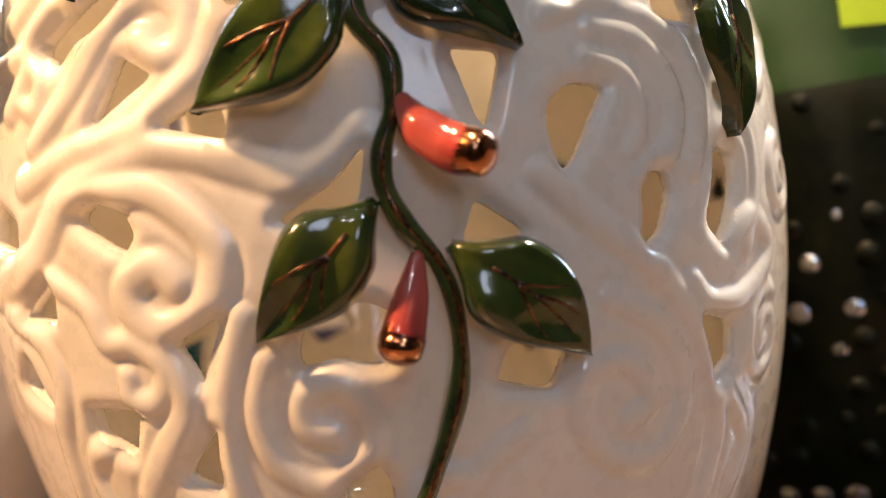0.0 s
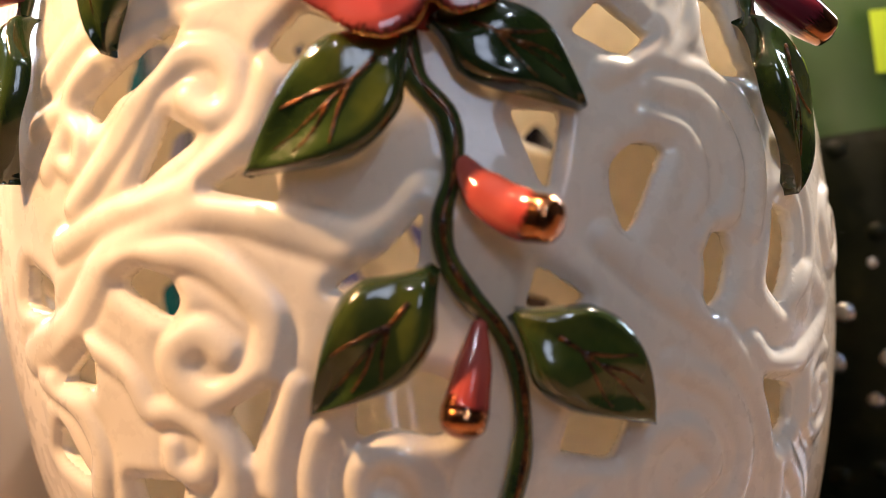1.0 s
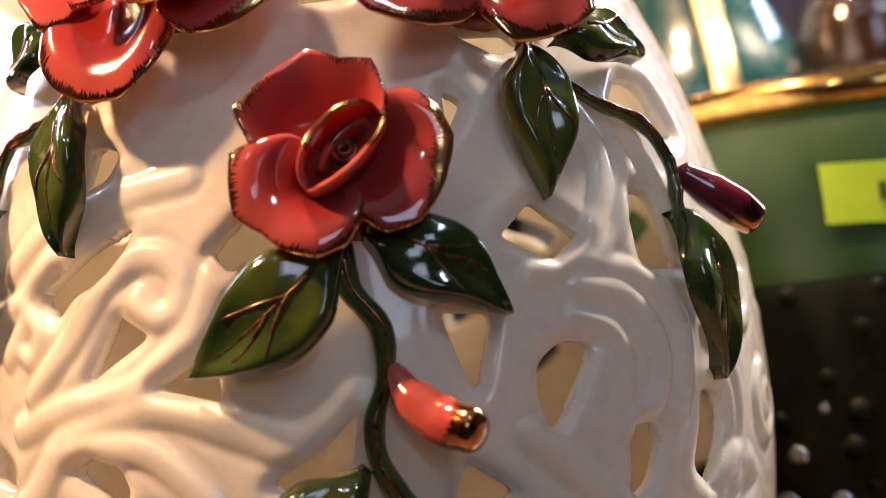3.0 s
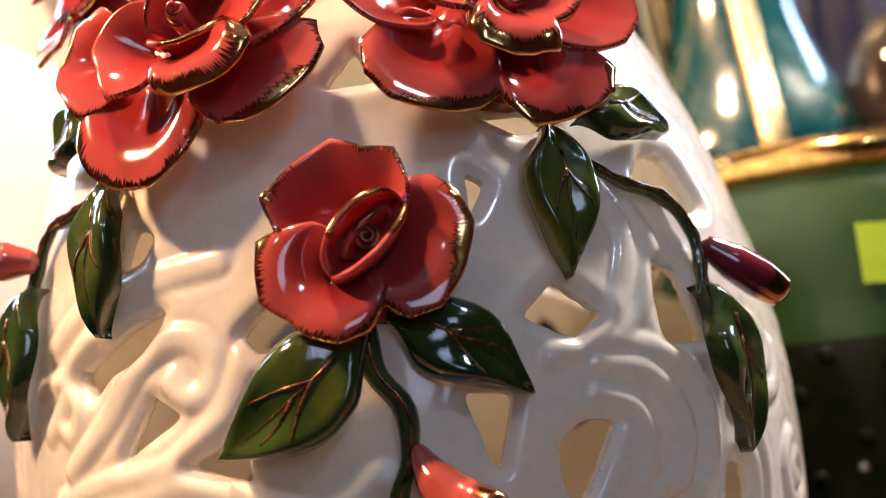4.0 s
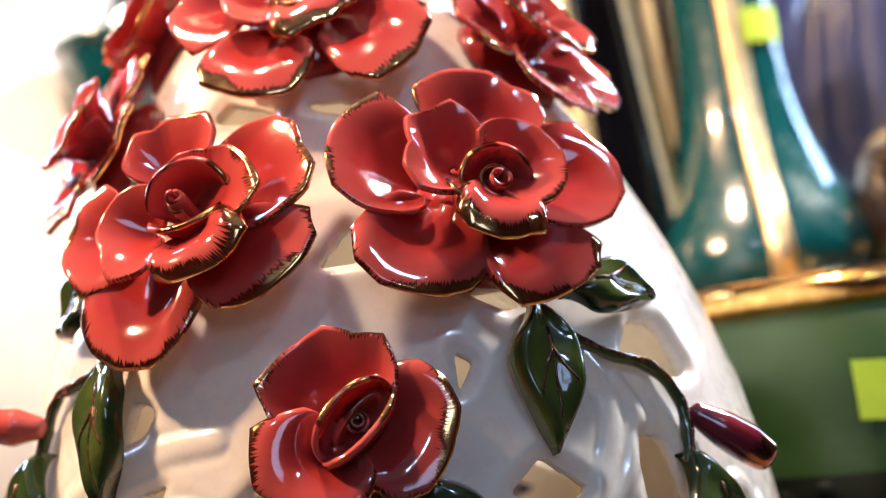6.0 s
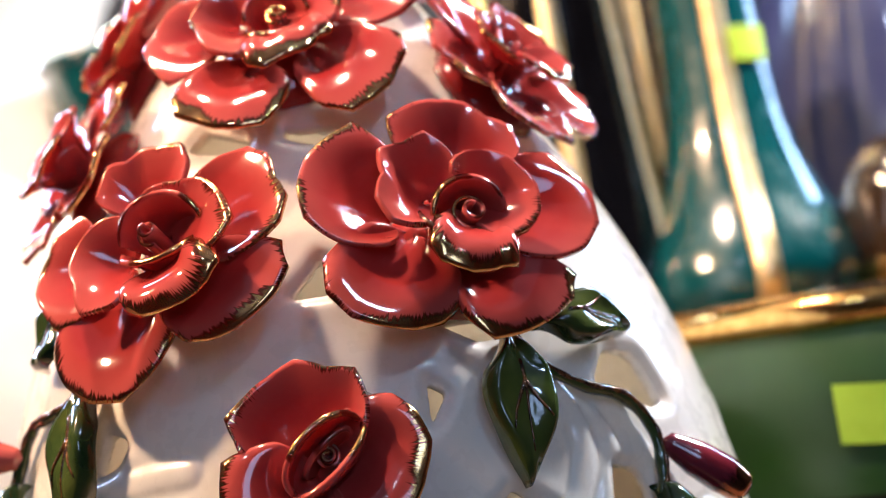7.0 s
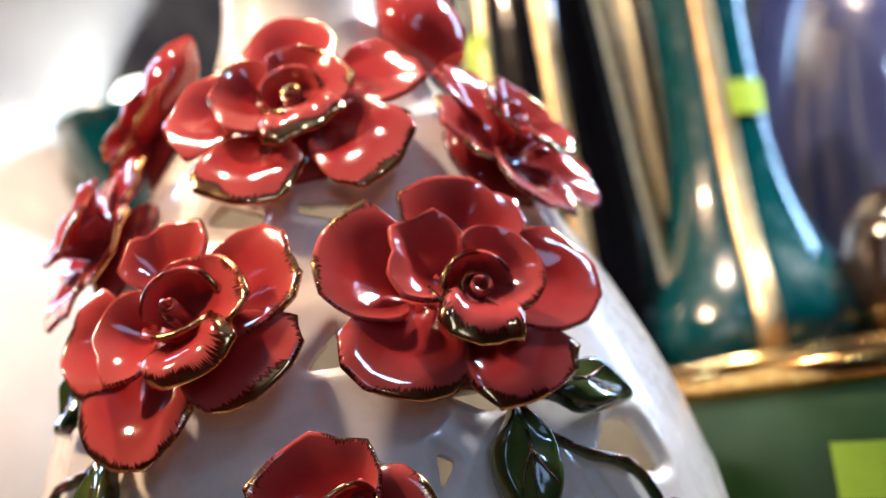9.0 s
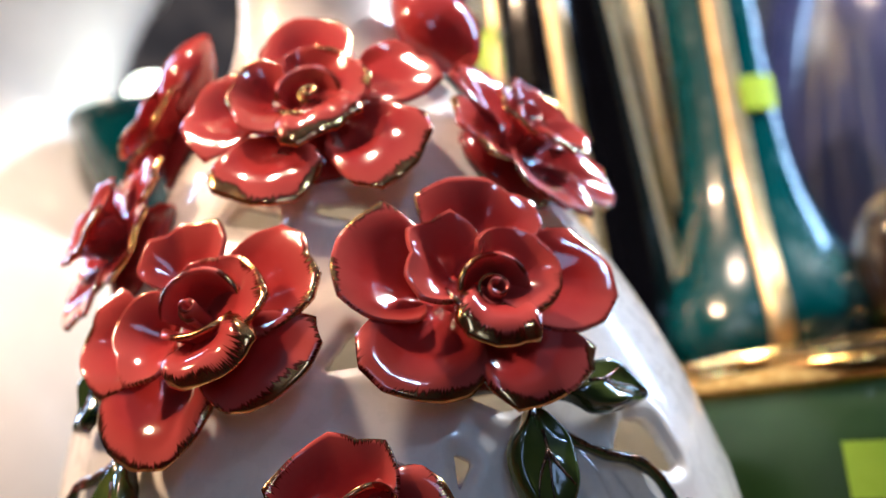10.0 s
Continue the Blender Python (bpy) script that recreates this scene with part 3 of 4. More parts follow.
petal(sp, r4, (0.9, 13.9), 49, 94, (23, 20, 14, 11, 9, 8, 8, 8, 8), 6, 15, 1.2, 1.0, 0.6)
petal(sp, r4, (0.7, 7.1), -75, 40, (20, 24, 25, 23, 22, 22, 21, 22, 20), 6, 15, 1.5, 6.0, 3.7)
cup_petal(sp, r4, (1, 2), (8, 6.5), 0, 190, 350, 6, 16, 0.1)
cup_petal(sp, r4, (1.5, 4), (8, 7), 0, 5, 180, 6, 17, 0.1)


def side_rose(u, v, turn, scale=1.0):
    """A rose seen from its side, with five broad outer petals and three inner ones."""
    sp = Spot(u, v, turn)
    r = rose_heart(sp, (0, 1), 3.6, 6, 18, 1.7)
    for k, (az, reach, high, gold) in enumerate(((20, 27, 10, 0.6), (90, 28, 11, 0.4), (160, 27, 10, 0.6), (232, 29, 11, 1.6), (305, 29, 10, 1.6))):
        lobes = [reach * scale * f for f in (0.55, 0.8, 0.97, 0.94 + 0.02 * k, 1.04, 0.95, 1.0, 0.8, 0.55)]
        a = math.radians(az)
        petal(sp, r, (6 * math.cos(a), 6 * math.sin(a)), az, 58, lobes, 5, high, 2.5, 2.4, gold)
    for az, high, gold, curl in ((40, 18, 0.5, 1.2), (160, 18, 0.5, 1.2), (280, 19, 2.8, 4.5)):
        lobes = [19 * scale * f for f in (0.7, 0.85, 1.0, 0.95, 1.02, 0.95, 1.0, 0.85, 0.7)]
        petal(sp, r, (0, 1), az, 64, lobes, 8, high, 1.8, curl, gold)
    cup_petal(sp, r, (0, 1), (8, 7), 0, 10, 190, 6, 18, 0.1)
    cup_petal(sp, r, (0, 0), (8, 6), 0, 190, 350, 6, 17, 0.1)


side_rose(104, 297, 10, 0.88)
side_rose(-117, 288, 40, 0.8)
side_rose(-168, 322, 0, 0.8)


def closed_bud(u, v, h, long, wide, turn):
    """A closed rosebud of two wrapped petals on a short foot."""
    sp = Spot(u, v, turn)
    n, k = 18, 20
    verts, rim = [], []
    for i in range(n):
        s = i / (n - 1)
        r = wide / 2 * math.sin(math.pi * min(1, 0.08 + 0.92 * s) ** 0.85) ** 0.75
        for j in range(k):
            a = 2 * math.pi * j / k
            verts.append(sp.put(r * math.cos(a) * (1 + 0.06 * math.cos(2 * a)), long * (s - 0.5), h + 0.8 * r * math.sin(a)))
            rim.append(12 * (1 - s) + 2.6)
    ob = mesh_object("rosebud", verts, sheet_faces(n, k, True), ROSE_RED, vase, rim=rim)
    tagged(ob, "closed coral red rosebud beside the neck")
    return ob


closed_bud(110, 341, 11, 35, 29, 8)
closed_bud(-146, 339, 11, 30, 21, 12)


def leaf(base, tip, wide, bend=0.0, lift=7.0, low=2.5, fold=1.5, tilt=0.0, veins=3, wave=1.0):
    """A glazed leaf lying off the wall, with scratched gold veins. Base and tip: (u, v)."""
    base, tip = np.array(base, float), np.array(tip, float)
    k = float(radius((base[1] + tip[1]) / 2000) / 0.11)
    axis = (tip - base) * (k, 1)
    length = np.linalg.norm(axis)
    axis /= length
    across = np.array([-axis[1], axis[0]])
    ns, nq = 26, 17

    def at(s, q, off=0.0):
        w = wide / 2 * np.sin(np.pi * np.clip(0.04 + 0.96 * s, 0, 1) ** 0.86) ** 0.85 * (1 - 0.25 * s**4)
        w = np.maximum(w, 0.25) * (0.45 + 0.55 * np.clip(s / 0.26, 0, 1) ** 1.3) * (1 + 0.05 * np.sin(9 * s + 2 * np.sign(q)))
        p = length * s
        l = q * w + bend * np.sin(np.pi * s)
        u = base[0] + (p * axis[0] + l * across[0]) / k
        v = base[1] + p * axis[1] + l * across[1]
        h = low + (lift - low) * np.sin(np.pi * np.clip(s, 0, 1) ** 0.7) ** 0.8 + fold * (np.abs(q) - 0.5) * np.sin(np.pi * s) + tilt * q * np.sin(np.pi * s)
        h = h - 2.0 * fold * np.clip((np.abs(q) - 0.72) / 0.28, 0, 1) ** 2 + wave * 0.55 * np.sin(6 * s + 2.5 * q + base[0]) + 0.4 * np.sin(13 * s - 4 * q + base[1])
        return on_vase(u, v, h + off), w

    s, q = np.meshgrid(np.linspace(0, 1, ns), np.linspace(-1, 1, nq), indexing="ij")
    _, w = at(s, q)
    rim = np.minimum((1 - np.abs(q)) * w, (1 - s) * length * 0.6) + LEAF_RIM
    thick = 1.25 * np.sqrt(1 - np.abs(q) ** 3) * np.sqrt(np.clip(9 * s, 0, 1) * np.clip(9 * (1 - s), 0, 1)) + 0.02
    top, under = at(s, q, thick)[0].reshape(-1, 3), at(s, q, -thick)[0].reshape(-1, 3)
    f = sheet_faces(ns, nq)
    n = ns * nq
    f = f + [tuple(k + n for k in reversed(c)) for c in f]
    ring = [i * nq for i in range(ns)] + [(ns - 1) * nq + j for j in range(1, nq)] + [i * nq + nq - 1 for i in range(ns - 2, -1, -1)] + list(range(nq - 2, 0, -1))
    f = f + [(p, k, k + n, p + n) for p, k in zip(ring, ring[1:] + ring[:1])]
    ob = mesh_object("leaf", np.vstack([top, under]), f, LEAF, vase, rim=np.r_[rim.ravel(), rim.ravel()])
    tagged(ob, "dark green glazed leaf with fine gold veins")
    paths = [((0.22, 0.02), (0.5, 0.0), (0.80, 0.05)), ((0.36, 0.0), (0.50, 0.28), (0.60, 0.62)), ((0.36, 0.0), (0.52, -0.3), (0.66, -0.6)), ((0.48, 0.0), (0.6, 0.22), (0.74, 0.45))]
    for line in paths[:veins]:
        c = spline(line, 9)
        mid, _ = at(c[:, 0], c[:, 1], 1.22)
        v, f = tube_mesh(mid, np.linspace(0.58, 0.22, 9) / 1000, 6)
        mesh_object("vein", v, f, GOLD_DARK, ob)
    return ob


leaf((-5.3, 190), (-41, 166.8), 22, 2.0, 10, 4, 1.5, 1.2, 4)
leaf((-1, 192), (27.5, 171), 18, 2.5, 8, 4, 2.0, 0, 4)
leaf((6.8, 133.5), (34.5, 106.3), 20.5, 1.5, 8, 3, 1.5, 0, 4)
leaf((-6.5, 144.5), (-34.6, 119.2), 19.5, 0.5, 8, 3, 1.5, 0, 4)
leaf((47.4, 229), (42.5, 194.3), 17, 0.0, 8, 4, 2.0, 0, 3)
leaf((57, 230), (88, 224.5), 14, 2.0, 9, 5, 2.0, 0, 3)
leaf((82, 188.5), (85.5, 147.8), 18, 0.0, 8, 3, 2.0, 0, 3)
leaf((-71.5, 232), (-72.7, 196.3), 15, 0.0, 9, 4, 2.0, 0, 3)
leaf((-106, 211), (-113, 174.5), 20, 0.0, 8, 4, 2.0, 0, 3)
leaf((-86, 250), (-104, 238), 15, 0.0, 8, 4, 1.5, 0, 2)


def stem(points, thick, h=1.6, gilt=True, n=60):
    c = spline(points, n)
    t = np.linspace(0, 1, n)
    r = thick * (0.92 + 0.12 * np.sin(17 * t) + 0.08 * np.sin(41 * t)) * (1 - 0.25 * t)
    v, f = tube_mesh(on_vase(c[:, 0], c[:, 1], h + 0 * t), r / 1000, 12)
    ob = mesh_object("stem", v, f, STEM_GREEN, vase)
    tagged(ob, "winding dark green stem with a gold line")
    if gilt:
        side = 0.25 * np.sin(13 * t)
        v, f = tube_mesh(on_vase(c[:, 0] + side + 0.3, c[:, 1], h + r * 0.93), (0.62 + 0.18 * np.sin(57 * t)) / 1000, 6)
        mesh_object("gold_line", v, f, GOLD_DARK, ob)
    return ob


stem([(-6, 191), (-5.3, 181), (-0.1, 172.4), (-0.5, 162.4), (-3.8, 154.1), (-4.3, 146.4), (-1.2, 138.2), (3.8, 130.8), (6.4, 121.4), (6.4, 109.3), (3.3, 98), (-3.2, 84.3), (-7, 78)], 2.7)
stem([(48, 230), (54.6, 221), (66.2, 214.3), (78.5, 209.7), (85, 200.7), (83.8, 191), (81, 185.8)], 1.9, 2.2)
stem([(-72, 236), (-80, 230), (-89.7, 226.8), (-102, 224.5), (-108, 216), (-110, 206)], 2.0, 2.4)


def bud(points, radii, label="coral red flower bud with a gilded open end", gold=8.5, mat=None):
    """A horn-shaped bud; points: (u, v, h). Its far end is gilded and slightly hollow."""
    n, k = 26, 20
    c = spline(points, n)
    r = np.interp(np.linspace(0, 1, n), np.linspace(0, 1, len(radii)), radii)
    path = on_vase(c[:, 0], c[:, 1], c[:, 2])
    tang = np.gradient(path, axis=0)
    tang /= np.linalg.norm(tang, axis=1)[:, None]
    run = np.r_[0, np.cumsum(np.linalg.norm(np.diff(path, axis=0), axis=1))] * 1000
    rings, rim = [], []
    for p, d, q, s in zip(path, tang, r, run):
        rings.append((p, d, q))
        rim.append((run[-1] - s) * 0.9 + 2.6 - (gold - 3))
    d = tang[-1]
    for out, scale in ((0.8, 0.95), (1.5, 0.82), (2.0, 0.62), (2.35, 0.40), (2.5, 0.2), (2.55, 0.02)):
        rings.append((path[-1] + d * out / 1000, d, r[-1] * scale))
        rim.append(-3.0)
    first = (path[0] - tang[0] * r[0] * 0.5 / 1000, tang[0], 0.1)
    rings.insert(0, first)
    rim.insert(0, 20)
    verts = []
    for p, d, q in rings:
        a = np.cross(d, (0.2, 0.3, 1.0))
        a /= np.linalg.norm(a)
        b = np.cross(d, a)
        for j in range(k):
            w = 2 * math.pi * j / k
            verts.append(p + q / 1000 * (math.cos(w) * a + math.sin(w) * b))
    ob = mesh_object("bud", verts, sheet_faces(len(rings), k, True), mat or BUD_RED, vase, rim=np.repeat(rim, k), arc=np.tile(np.abs(np.linspace(-1, 1, k)) * 26, len(rings)))
    return tagged(ob, label)


bud([(1.2, 163.8, 2.5), (4.2, 157, 5.5), (9, 152, 9.5), (13, 150, 14.5)], [1.8, 4.6, 5.3, 4.7])
bud([(0.3, 132.6, 3), (-2, 125, 4.5), (-5, 117, 7.0), (-5.8, 114.8, 8.5)], [1.4, 3.6, 4.9, 4.6])
bud([(88, 197, 3), (93, 191.5, 6), (97, 186, 9.5), (99.0, 182.3, 12)], [2.6, 4.6, 5.0, 4.2], "dark plum red flower bud with a gilded end", 6.5, PLUM)
bud([(-107, 217, 4), (-111, 216.5, 10), (-113.5, 216.5, 14.5)], [2.8, 5.0, 4.4], gold=6.0)

# ---- table and the pottery behind ----
WOOD = glaze("dark_shelf_wood", [(0.3, (0.05, 0.03, 0.018)), (0.7, (0.11, 0.065, 0.035))], 14, 0.35, 0.1, 0.4, 0, 0, 60)
GREEN_GLAZE = glaze("bottle_green_glaze", [(0.3, (0.010, 0.036, 0.004)), (0.7, (0.024, 0.070, 0.007))], 12, 0.42, 0.06, 0.5, 0, 0, 40)
DARK_GLAZE = glaze("mottled_dark_glaze", [(0.35, (0.002, 0.004, 0.0015)), (0.6, (0.008, 0.010, 0.004)), (0.75, (0.022, 0.02, 0.008))], 60, 0.42, 0.06, 0.8, 0, 0, 140)
TEAL = glaze("teal_glaze", [(0.3, (0.002, 0.034, 0.044)), (0.7, (0.004, 0.060, 0.070))], 14, 0.22, 0.6, 0.4, 0, 0, 30)
DARK_GLAZE.node_tree.nodes["Principled BSDF"].inputs["Specular IOR Level"].default_value = 0.12
BLACK = glaze("black_glaze", [(0.3, (0.0015, 0.0015, 0.0025)), (0.7, (0.004, 0.004, 0.006))], 20, 0.12, 0.6, 0.4, 0, 0, 30)
NAVY = glaze("navy_glaze", [(0.3, (0.034, 0.042, 0.12)), (0.7, (0.07, 0.078, 0.20))], 14, 0.2, 0.7, 0.4, 0, 0, 30)
WHITE = glaze("cream_glaze", [(0.3, (0.60, 0.57, 0.54)), (0.7, (0.68, 0.65, 0.61))], 20, 0.2, 0.5, 0.4, 0, 0, 30)
BROWN = glaze("brown_glaze", [(0.3, (0.010, 0.006, 0.004)), (0.7, (0.03, 0.017, 0.010))], 20, 0.15, 0.6, 0.4, 0, 0, 30)
LIME = glaze("lime_paper", [(0.3, (0.42, 0.62, 0.02)), (0.7, (0.5, 0.7, 0.03))], 60, 0.6, 0, 0.1)
INK = glaze("ink", [(0.3, (0.05, 0.08, 0.02)), (0.7, (0.08, 0.1, 0.03))], 60, 0.6, 0, 0.1)
WALL = glaze("dark_wall_paint", [(0.3, (0.006, 0.006, 0.009)), (0.7, (0.014, 0.013, 0.016))], 3, 0.7, 0, 1.0, 0, 0, 40)

# green jar with a gold rim
JX, JY = 0.192, 0.108
jar = empty("green_jar", "bottle green jar with a knobbed dark base and gold rim", "jar")
lathe("body", [(0.06, 0.002), (0.075, 0.004), (0.09, 0.05), (0.097, 0.11), (0.0975, 0.155), (0.0955, 0.175), (0.0955, 0.197), (0.091, 0.214), (0.086, 0.219)], GREEN_GLAZE, jar, (JX, JY, 0))
lathe("rim", [(0.084, 0.214), (0.090, 0.2155), (0.0935, 0.220), (0.092, 0.2255), (0.086, 0.228), (0.081, 0.225), (0.080, 0.215)], GOLD, jar, (JX, JY, 0), samples=30)
lathe("lower_band", [(0.0765, 0.006), (0.0915, 0.05), (0.0985, 0.11), (0.0990, 0.150), (0.0970, 0.1625), (0.0952, 0.165)], DARK_GLAZE, jar, (JX, JY, 0))
# silver on a quarter of the knobs stands in for bright lamp glints
KNOB_GLINT = glaze("silver_knob_glint", [(0.3, (0.62, 0.72, 0.85)), (0.7, (0.78, 0.88, 1.0))], 200, 0.2, 0.5, 0.2, 0, 1.0, 300)
knobs = {False: ([], []), True: ([], [])}
for row in range(12):
    z = 0.020 + row * 0.0125
    rr = float(np.interp(z, [0, 0.05, 0.11, 0.16], [0.075, 0.0915, 0.0985, 0.097]))
    for k in range(44):
        a = 2 * math.pi * (k + 0.5 * (row % 2) + random.uniform(-0.25, 0.25)) / 44
        silver = random.random() < 0.26
        big = random.uniform(0.75, 1.05) if silver else random.uniform(0.55, 1.1)
        dz = random.uniform(-0.003, 0.003)
        kv, kf = knobs[silver]
        c0 = len(kv)
        for i in range(5):
            w = i / 4 * math.pi / 2
            for j in range(10):
                b = 2 * math.pi * j / 10
                o, t, zz = big * (0.0017 if silver else 0.0028) * math.sin(w), big * 0.0044 * math.cos(w) * math.cos(b), dz + big * 0.0040 * math.cos(w) * math.sin(b)
                q = rr + o - 0.0004
                kv.append((JX + q * math.cos(a) - t * math.sin(a), JY + q * math.sin(a) + t * math.cos(a), z + zz))
        kf += [tuple(x + c0 for x in q) for q in sheet_faces(5, 10, True)]
tagged(mesh_object("knob_pattern", *knobs[False], DARK_GLAZE, jar), kind="stuff")
tagged(mesh_object("glint_knob_pattern", *knobs[True], KNOB_GLINT, jar), kind="stuff")


def paper(parent, axis, r, a0, a1, z0, z1, slope=0.0):
    n = 9
    v = []
    for i in range(n):
        a = math.radians(a0 + (a1 - a0) * i / (n - 1))
        for z in (z0, z1):
            for q in (r + 0.0006, r + 0.0010):
                v.append((axis[0] + q * math.sin(a), axis[1] - q * math.cos(a), z + slope * (i / (n - 1) - 0.5)))
    f = []
    for i in range(n - 1):
        a, b = 4 * i, 4 * i + 4
        f += [(a + 1, b + 1, b + 3, a + 3), (a, a + 2, b + 2, b), (a + 2, a + 3, b + 3, b + 2), (a, b, b + 1, a + 1)]
    f += [(0, 1, 3, 2), (4 * n - 4, 4 * n - 2, 4 * n - 1, 4 * n - 3)]
    return f, v


f, v = paper(jar, (JX, JY), 0.0962, -27, -6, 0.1775, 0.1965, -0.003)
lab = mesh_object("price_label", v, f, LIME, jar, False)
f, v = paper(jar, (JX, JY), 0.0968, -17, -15.6, 0.184, 0.190, 0)
mesh_object("mark", v, f, INK, lab, False)


def ribbed(name, label, at, profile, mat, stripes, gold_wide, category="vase", start=0.0):
    """A bottle vase with gold stripes running down its body."""
    ob = empty(name, label, category)
    lathe("body", profile, mat, ob, at)
    p = spline(profile, 60)[4:]
    for k in range(stripes):
        a = start + 2 * math.pi * k / stripes
        v = []
        for r, z in p:
            w = gold_wide / 2 / max(r, 0.01)
            for b, o in ((-w, 0.0002), (-w * 0.75, 0.0018), (-w * 0.3, 0.0029), (w * 0.3, 0.0029), (w * 0.75, 0.0018), (w, 0.0002)):
                v.append((at[0] + (r + o) * math.cos(a + b), at[1] + (r + o) * math.sin(a + b), at[2] + z))
        mesh_object("gold_stripe", v, sheet_faces(len(p), 6), GOLD_BAND, ob)
    return ob


teal = ribbed("teal_vase", "teal glazed double gourd vase with gold stripes", (0.190, 0.27, 0), [(0.032, 0.0), (0.037, 0.01), (0.043, 0.10), (0.042, 0.18), (0.049, 0.212), (0.0585, 0.236), (0.055, 0.254), (0.041, 0.28), (0.030, 0.315), (0.0255, 0.36), (0.0245, 0.41), (0.027, 0.46)], TEAL, 3, 0.012, start=-1.66)
f, v = paper(teal, (0.190, 0.27), 0.0275, 5, 50, 0.345, 0.362)
mesh_object("price_label", v, f, LIME, teal, False)
black = ribbed("black_vase", "glossy black bottle vase with gold stripes", (0.110, 0.29, 0), [(0.04, 0.0), (0.044, 0.01), (0.060, 0.12), (0.056, 0.22), (0.047, 0.32), (0.040, 0.41), (0.034, 0.47), (0.036, 0.52)], BLACK, 7, 0.010, start=-1.62)
for a0, a1, z0, z1 in ((-72, -48, 0.385, 0.41), (-26, -14, 0.292, 0.312)):
    f, v = paper(None, (0.110, 0.29), float(np.interp(z0, [0.22, 0.32, 0.41], [0.056, 0.047, 0.0405])), a0, a1, z0, z1)
    mesh_object("price_label", v, f, LIME, black, False)
tagged(black, group="black striped vases")
copy_thing(black, pose(0.055, 0.075, 0, 0, 0, 0))
cobalt = empty("cobalt_vase", "cobalt blue and white glazed vase", "vase")
lathe("body", [(0.04, 0.0), (0.045, 0.01), (0.07, 0.08), (0.068, 0.14), (0.045, 0.20), (0.035, 0.235), (0.040, 0.25)], NAVY, cobalt, (0.015, 0.43, 0))
lathe("white_band", [(0.0715, 0.085), (0.0735, 0.10), (0.0735, 0.115), (0.0725, 0.125)], WHITE, cobalt, (0.015, 0.43, 0), samples=16)
navy = empty("navy_vase", "large glossy navy blue vase", "vase")
lathe("body", [(0.06, 0.0), (0.065, 0.01), (0.10, 0.16), (0.105, 0.28), (0.09, 0.40), (0.06, 0.48), (0.05, 0.52)], NAVY, navy, (0.345, 0.42, 0))
lathe("mouth_rim", [(0.049, 0.516), (0.053, 0.518), (0.054, 0.523), (0.051, 0.527), (0.046, 0.524)], GOLD, navy, (0.345, 0.42, 0), samples=20)
brown = empty("brown_jar", "small round brown jar with gold collar", "jar")
lathe("body", [(0.02, 0.0), (0.024, 0.01), (0.028, 0.12), (0.026, 0.22), (0.030, 0.255), (0.026, 0.28), (0.012, 0.295), (0.001, 0.297)], BROWN, brown, (0.262, 0.235, 0))
lathe("collar", [(0.026, 0.228), (0.029, 0.230), (0.029, 0.237), (0.027, 0.239)], GOLD, brown, (0.262, 0.235, 0), samples=16)
white = empty("cream_vase", "large cream white glazed vase", "vase")
lathe("body", [(0.09, 0.0), (0.095, 0.01), (0.15, 0.12), (0.168, 0.22), (0.158, 0.31), (0.128, 0.37), (0.112, 0.41), (0.122, 0.45), (0.140, 0.48), (0.146, 0.49)], WHITE, white, (-0.247, 0.34, 0))
lathe("mouth_rim", [(0.142, 0.486), (0.149, 0.488), (0.151, 0.493), (0.148, 0.498), (0.140, 0.496)], WHITE, white, (-0.247, 0.34, 0), samples=20)
bowl = empty("teal_bowl_vase", "tall teal vase with a flared mouth", "vase")
lathe("body", [(0.03, 0.012), (0.032, 0.022), (0.022, 0.15), (0.018, 0.30), (0.024, 0.355), (0.034, 0.385), (0.037, 0.405), (0.034, 0.405), (0.028, 0.38)], TEAL, bowl, (-0.106, 0.26, -0.012))

lathe("rim", [(0.0335, 0.402), (0.0385, 0.402), (0.0385, 0.4065), (0.0335, 0.4065)], TEAL, bowl, (-0.106, 0.26, -0.012), samples=14)

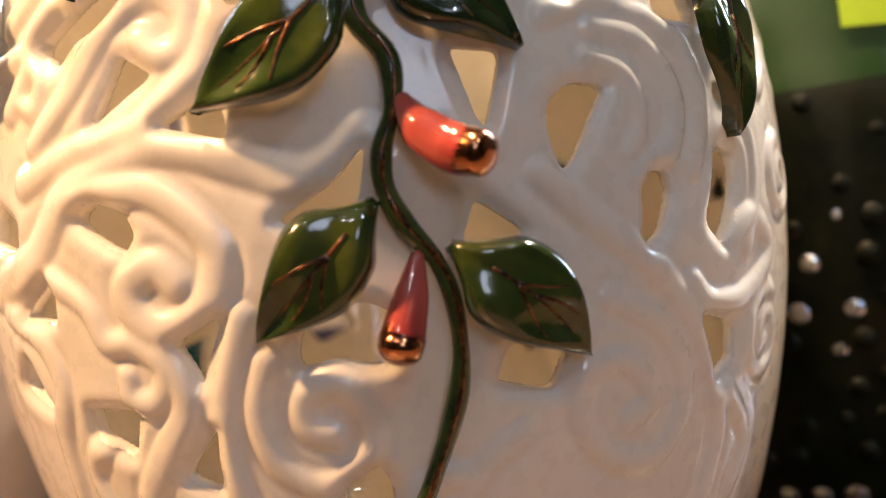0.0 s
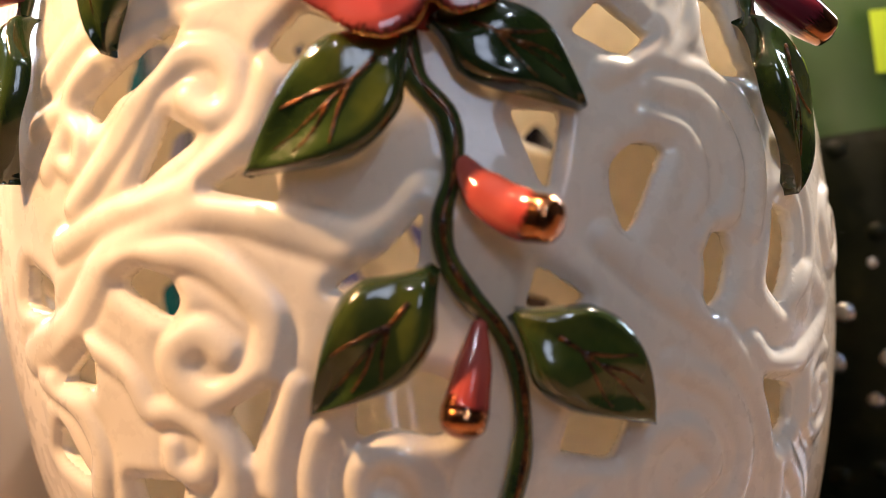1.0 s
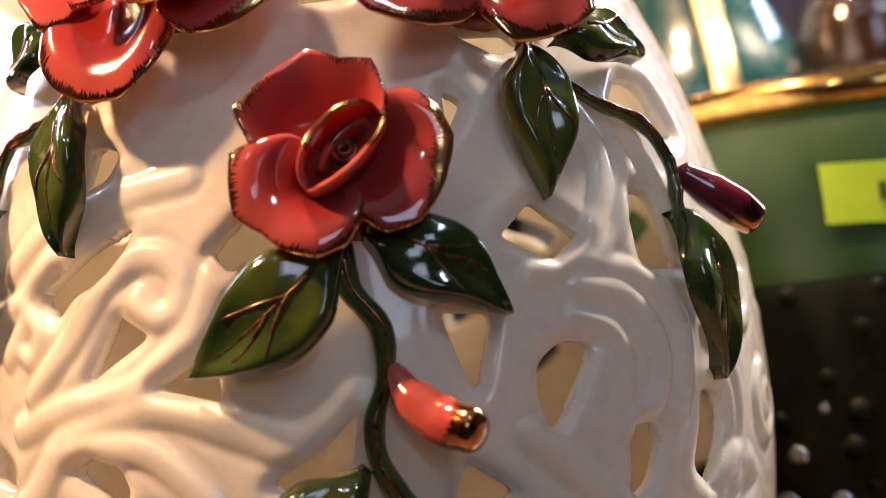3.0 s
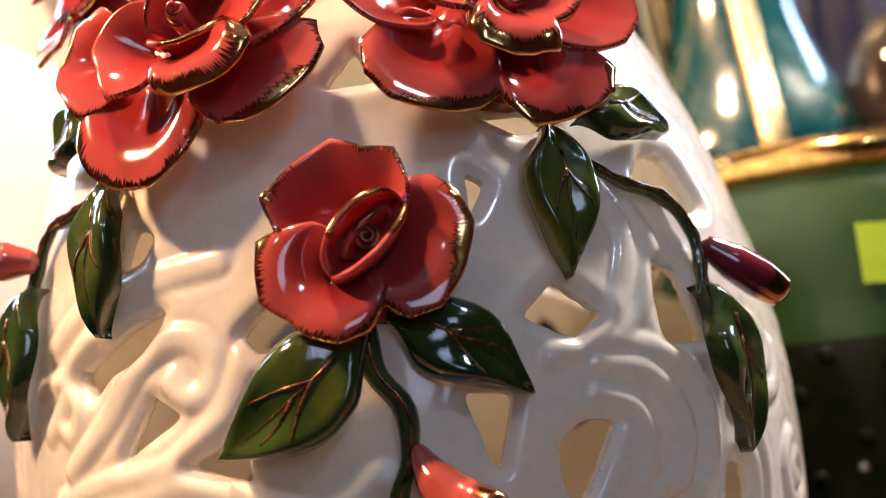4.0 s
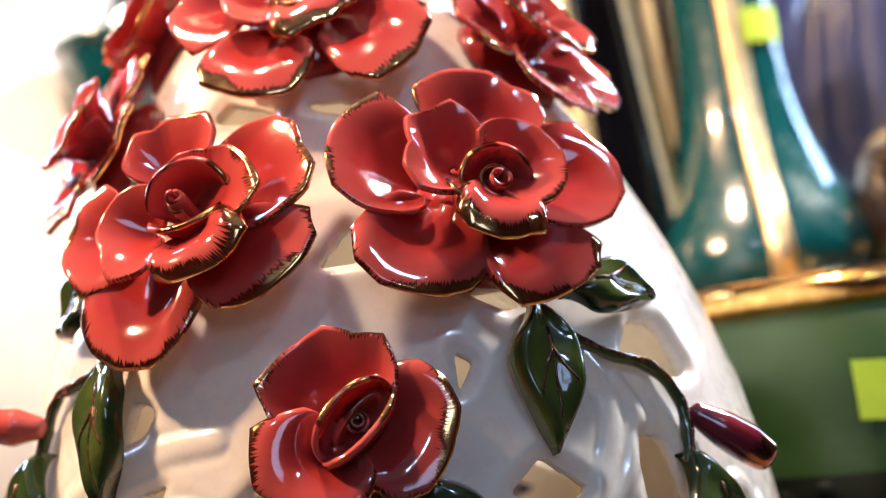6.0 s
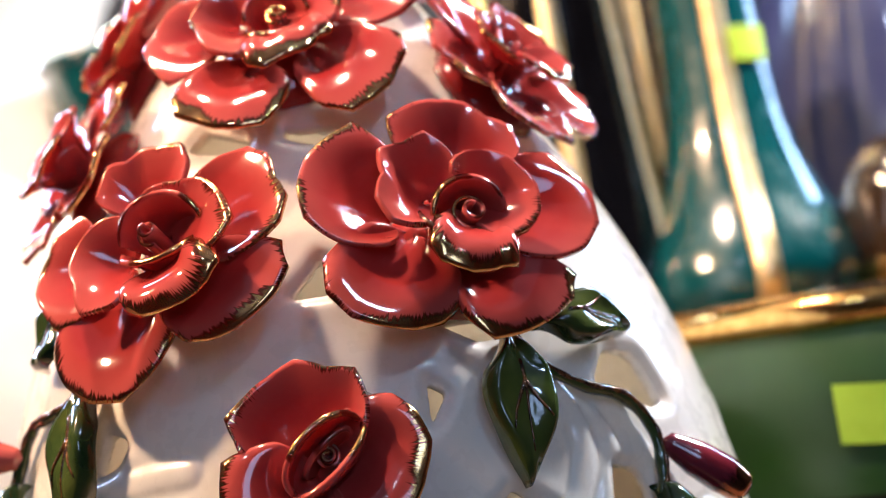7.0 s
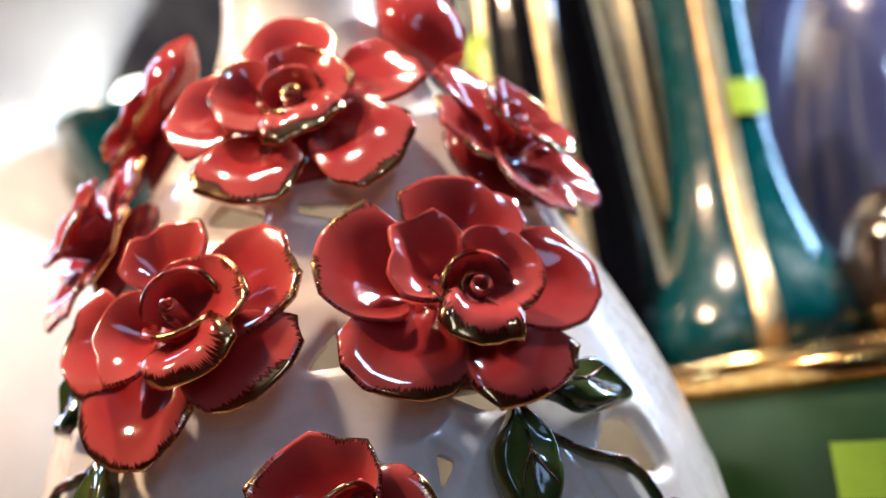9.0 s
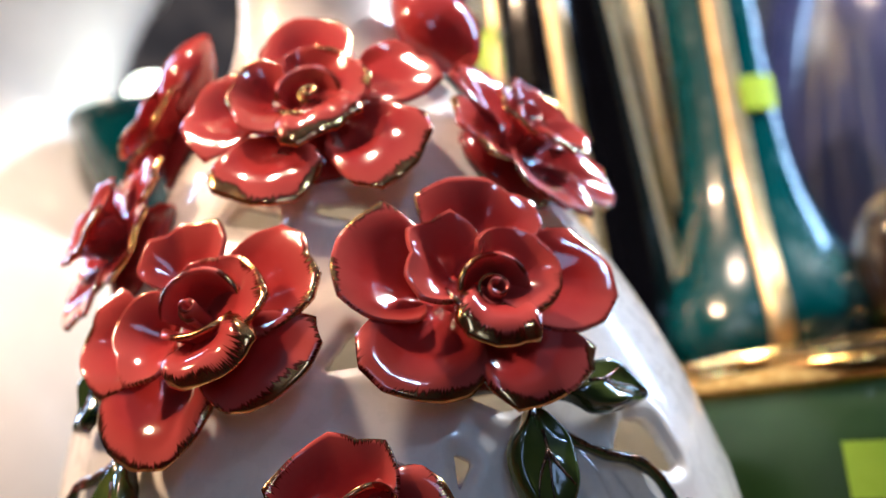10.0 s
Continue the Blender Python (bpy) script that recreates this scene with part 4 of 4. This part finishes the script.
# setting
table_v = [(x, y, z) for z in (-0.03, 0.0) for x, y in ((-1.2, -0.25), (1.2, -0.25), (1.2, 0.8), (-1.2, 0.8))]
tagged(mesh_object("shelf", table_v, [(3, 2, 1, 0), (4, 5, 6, 7), (0, 1, 5, 4), (1, 2, 6, 5), (2, 3, 7, 6), (3, 0, 4, 7)], WOOD, None, False), "dark wooden display shelf", "shelf", kind="structure")


def slab(name, lo, hi, mat, label):
    v = [(x, y, z) for z in (lo[2], hi[2]) for x, y in ((lo[0], lo[1]), (hi[0], lo[1]), (hi[0], hi[1]), (lo[0], hi[1]))]
    ob = mesh_object(name, v, [(3, 2, 1, 0), (4, 5, 6, 7), (0, 1, 5, 4), (1, 2, 6, 5), (2, 3, 7, 6), (3, 0, 4, 7)], mat, None, False)
    return tagged(ob, label, kind="structure")


slab("counter_base", (-1.1, -0.15, -0.9), (1.1, 0.75, -0.03), WOOD, "dark wooden counter below the shelf")
slab("wall_north", (-2.5, 1.6, -0.9), (2.5, 1.7, 2.2), WALL, "dark painted shop wall")
slab("wall_south", (-2.5, -3.1, -0.9), (2.5, -3.0, 2.2), WALL, "dark painted shop wall")
slab("wall_west", (-2.6, -3.0, -0.9), (-2.5, 1.6, 2.2), WALL, "dark painted shop wall")
slab("wall_east", (2.5, -3.0, -0.9), (2.6, 1.6, 2.2), WALL, "dark painted shop wall")
slab("floor", (-2.5, -3.0, -1.0), (2.5, 1.6, -0.9), WALL, "dark shop floor")
slab("ceiling", (-2.5, -3.0, 2.2), (2.5, 1.6, 2.3), WALL, "dark shop ceiling")

# small lit lamp behind
glow, nt, b = material("lamp_glow")
b.inputs["Emission Color"].default_value = (1.0, 0.95, 0.6, 1)
b.inputs["Emission Strength"].default_value = 9.0
shop = empty("lit_globe_lamp", "small glowing globe lamp on a dark post", "lamp")
lathe("globe", [(0.001, -0.0155), (0.010, -0.012), (0.0155, 0.0), (0.010, 0.012), (0.001, 0.0155)], glow, shop, (-0.108, 0.30, 0.408), samples=20, around=24)
lathe("post", [(0.02, 0.02), (0.02, 0.026), (0.005, 0.03), (0.004, 0.405), (0.008, 0.413)], BLACK, shop, (-0.108, 0.30, -0.02), samples=30, around=24)
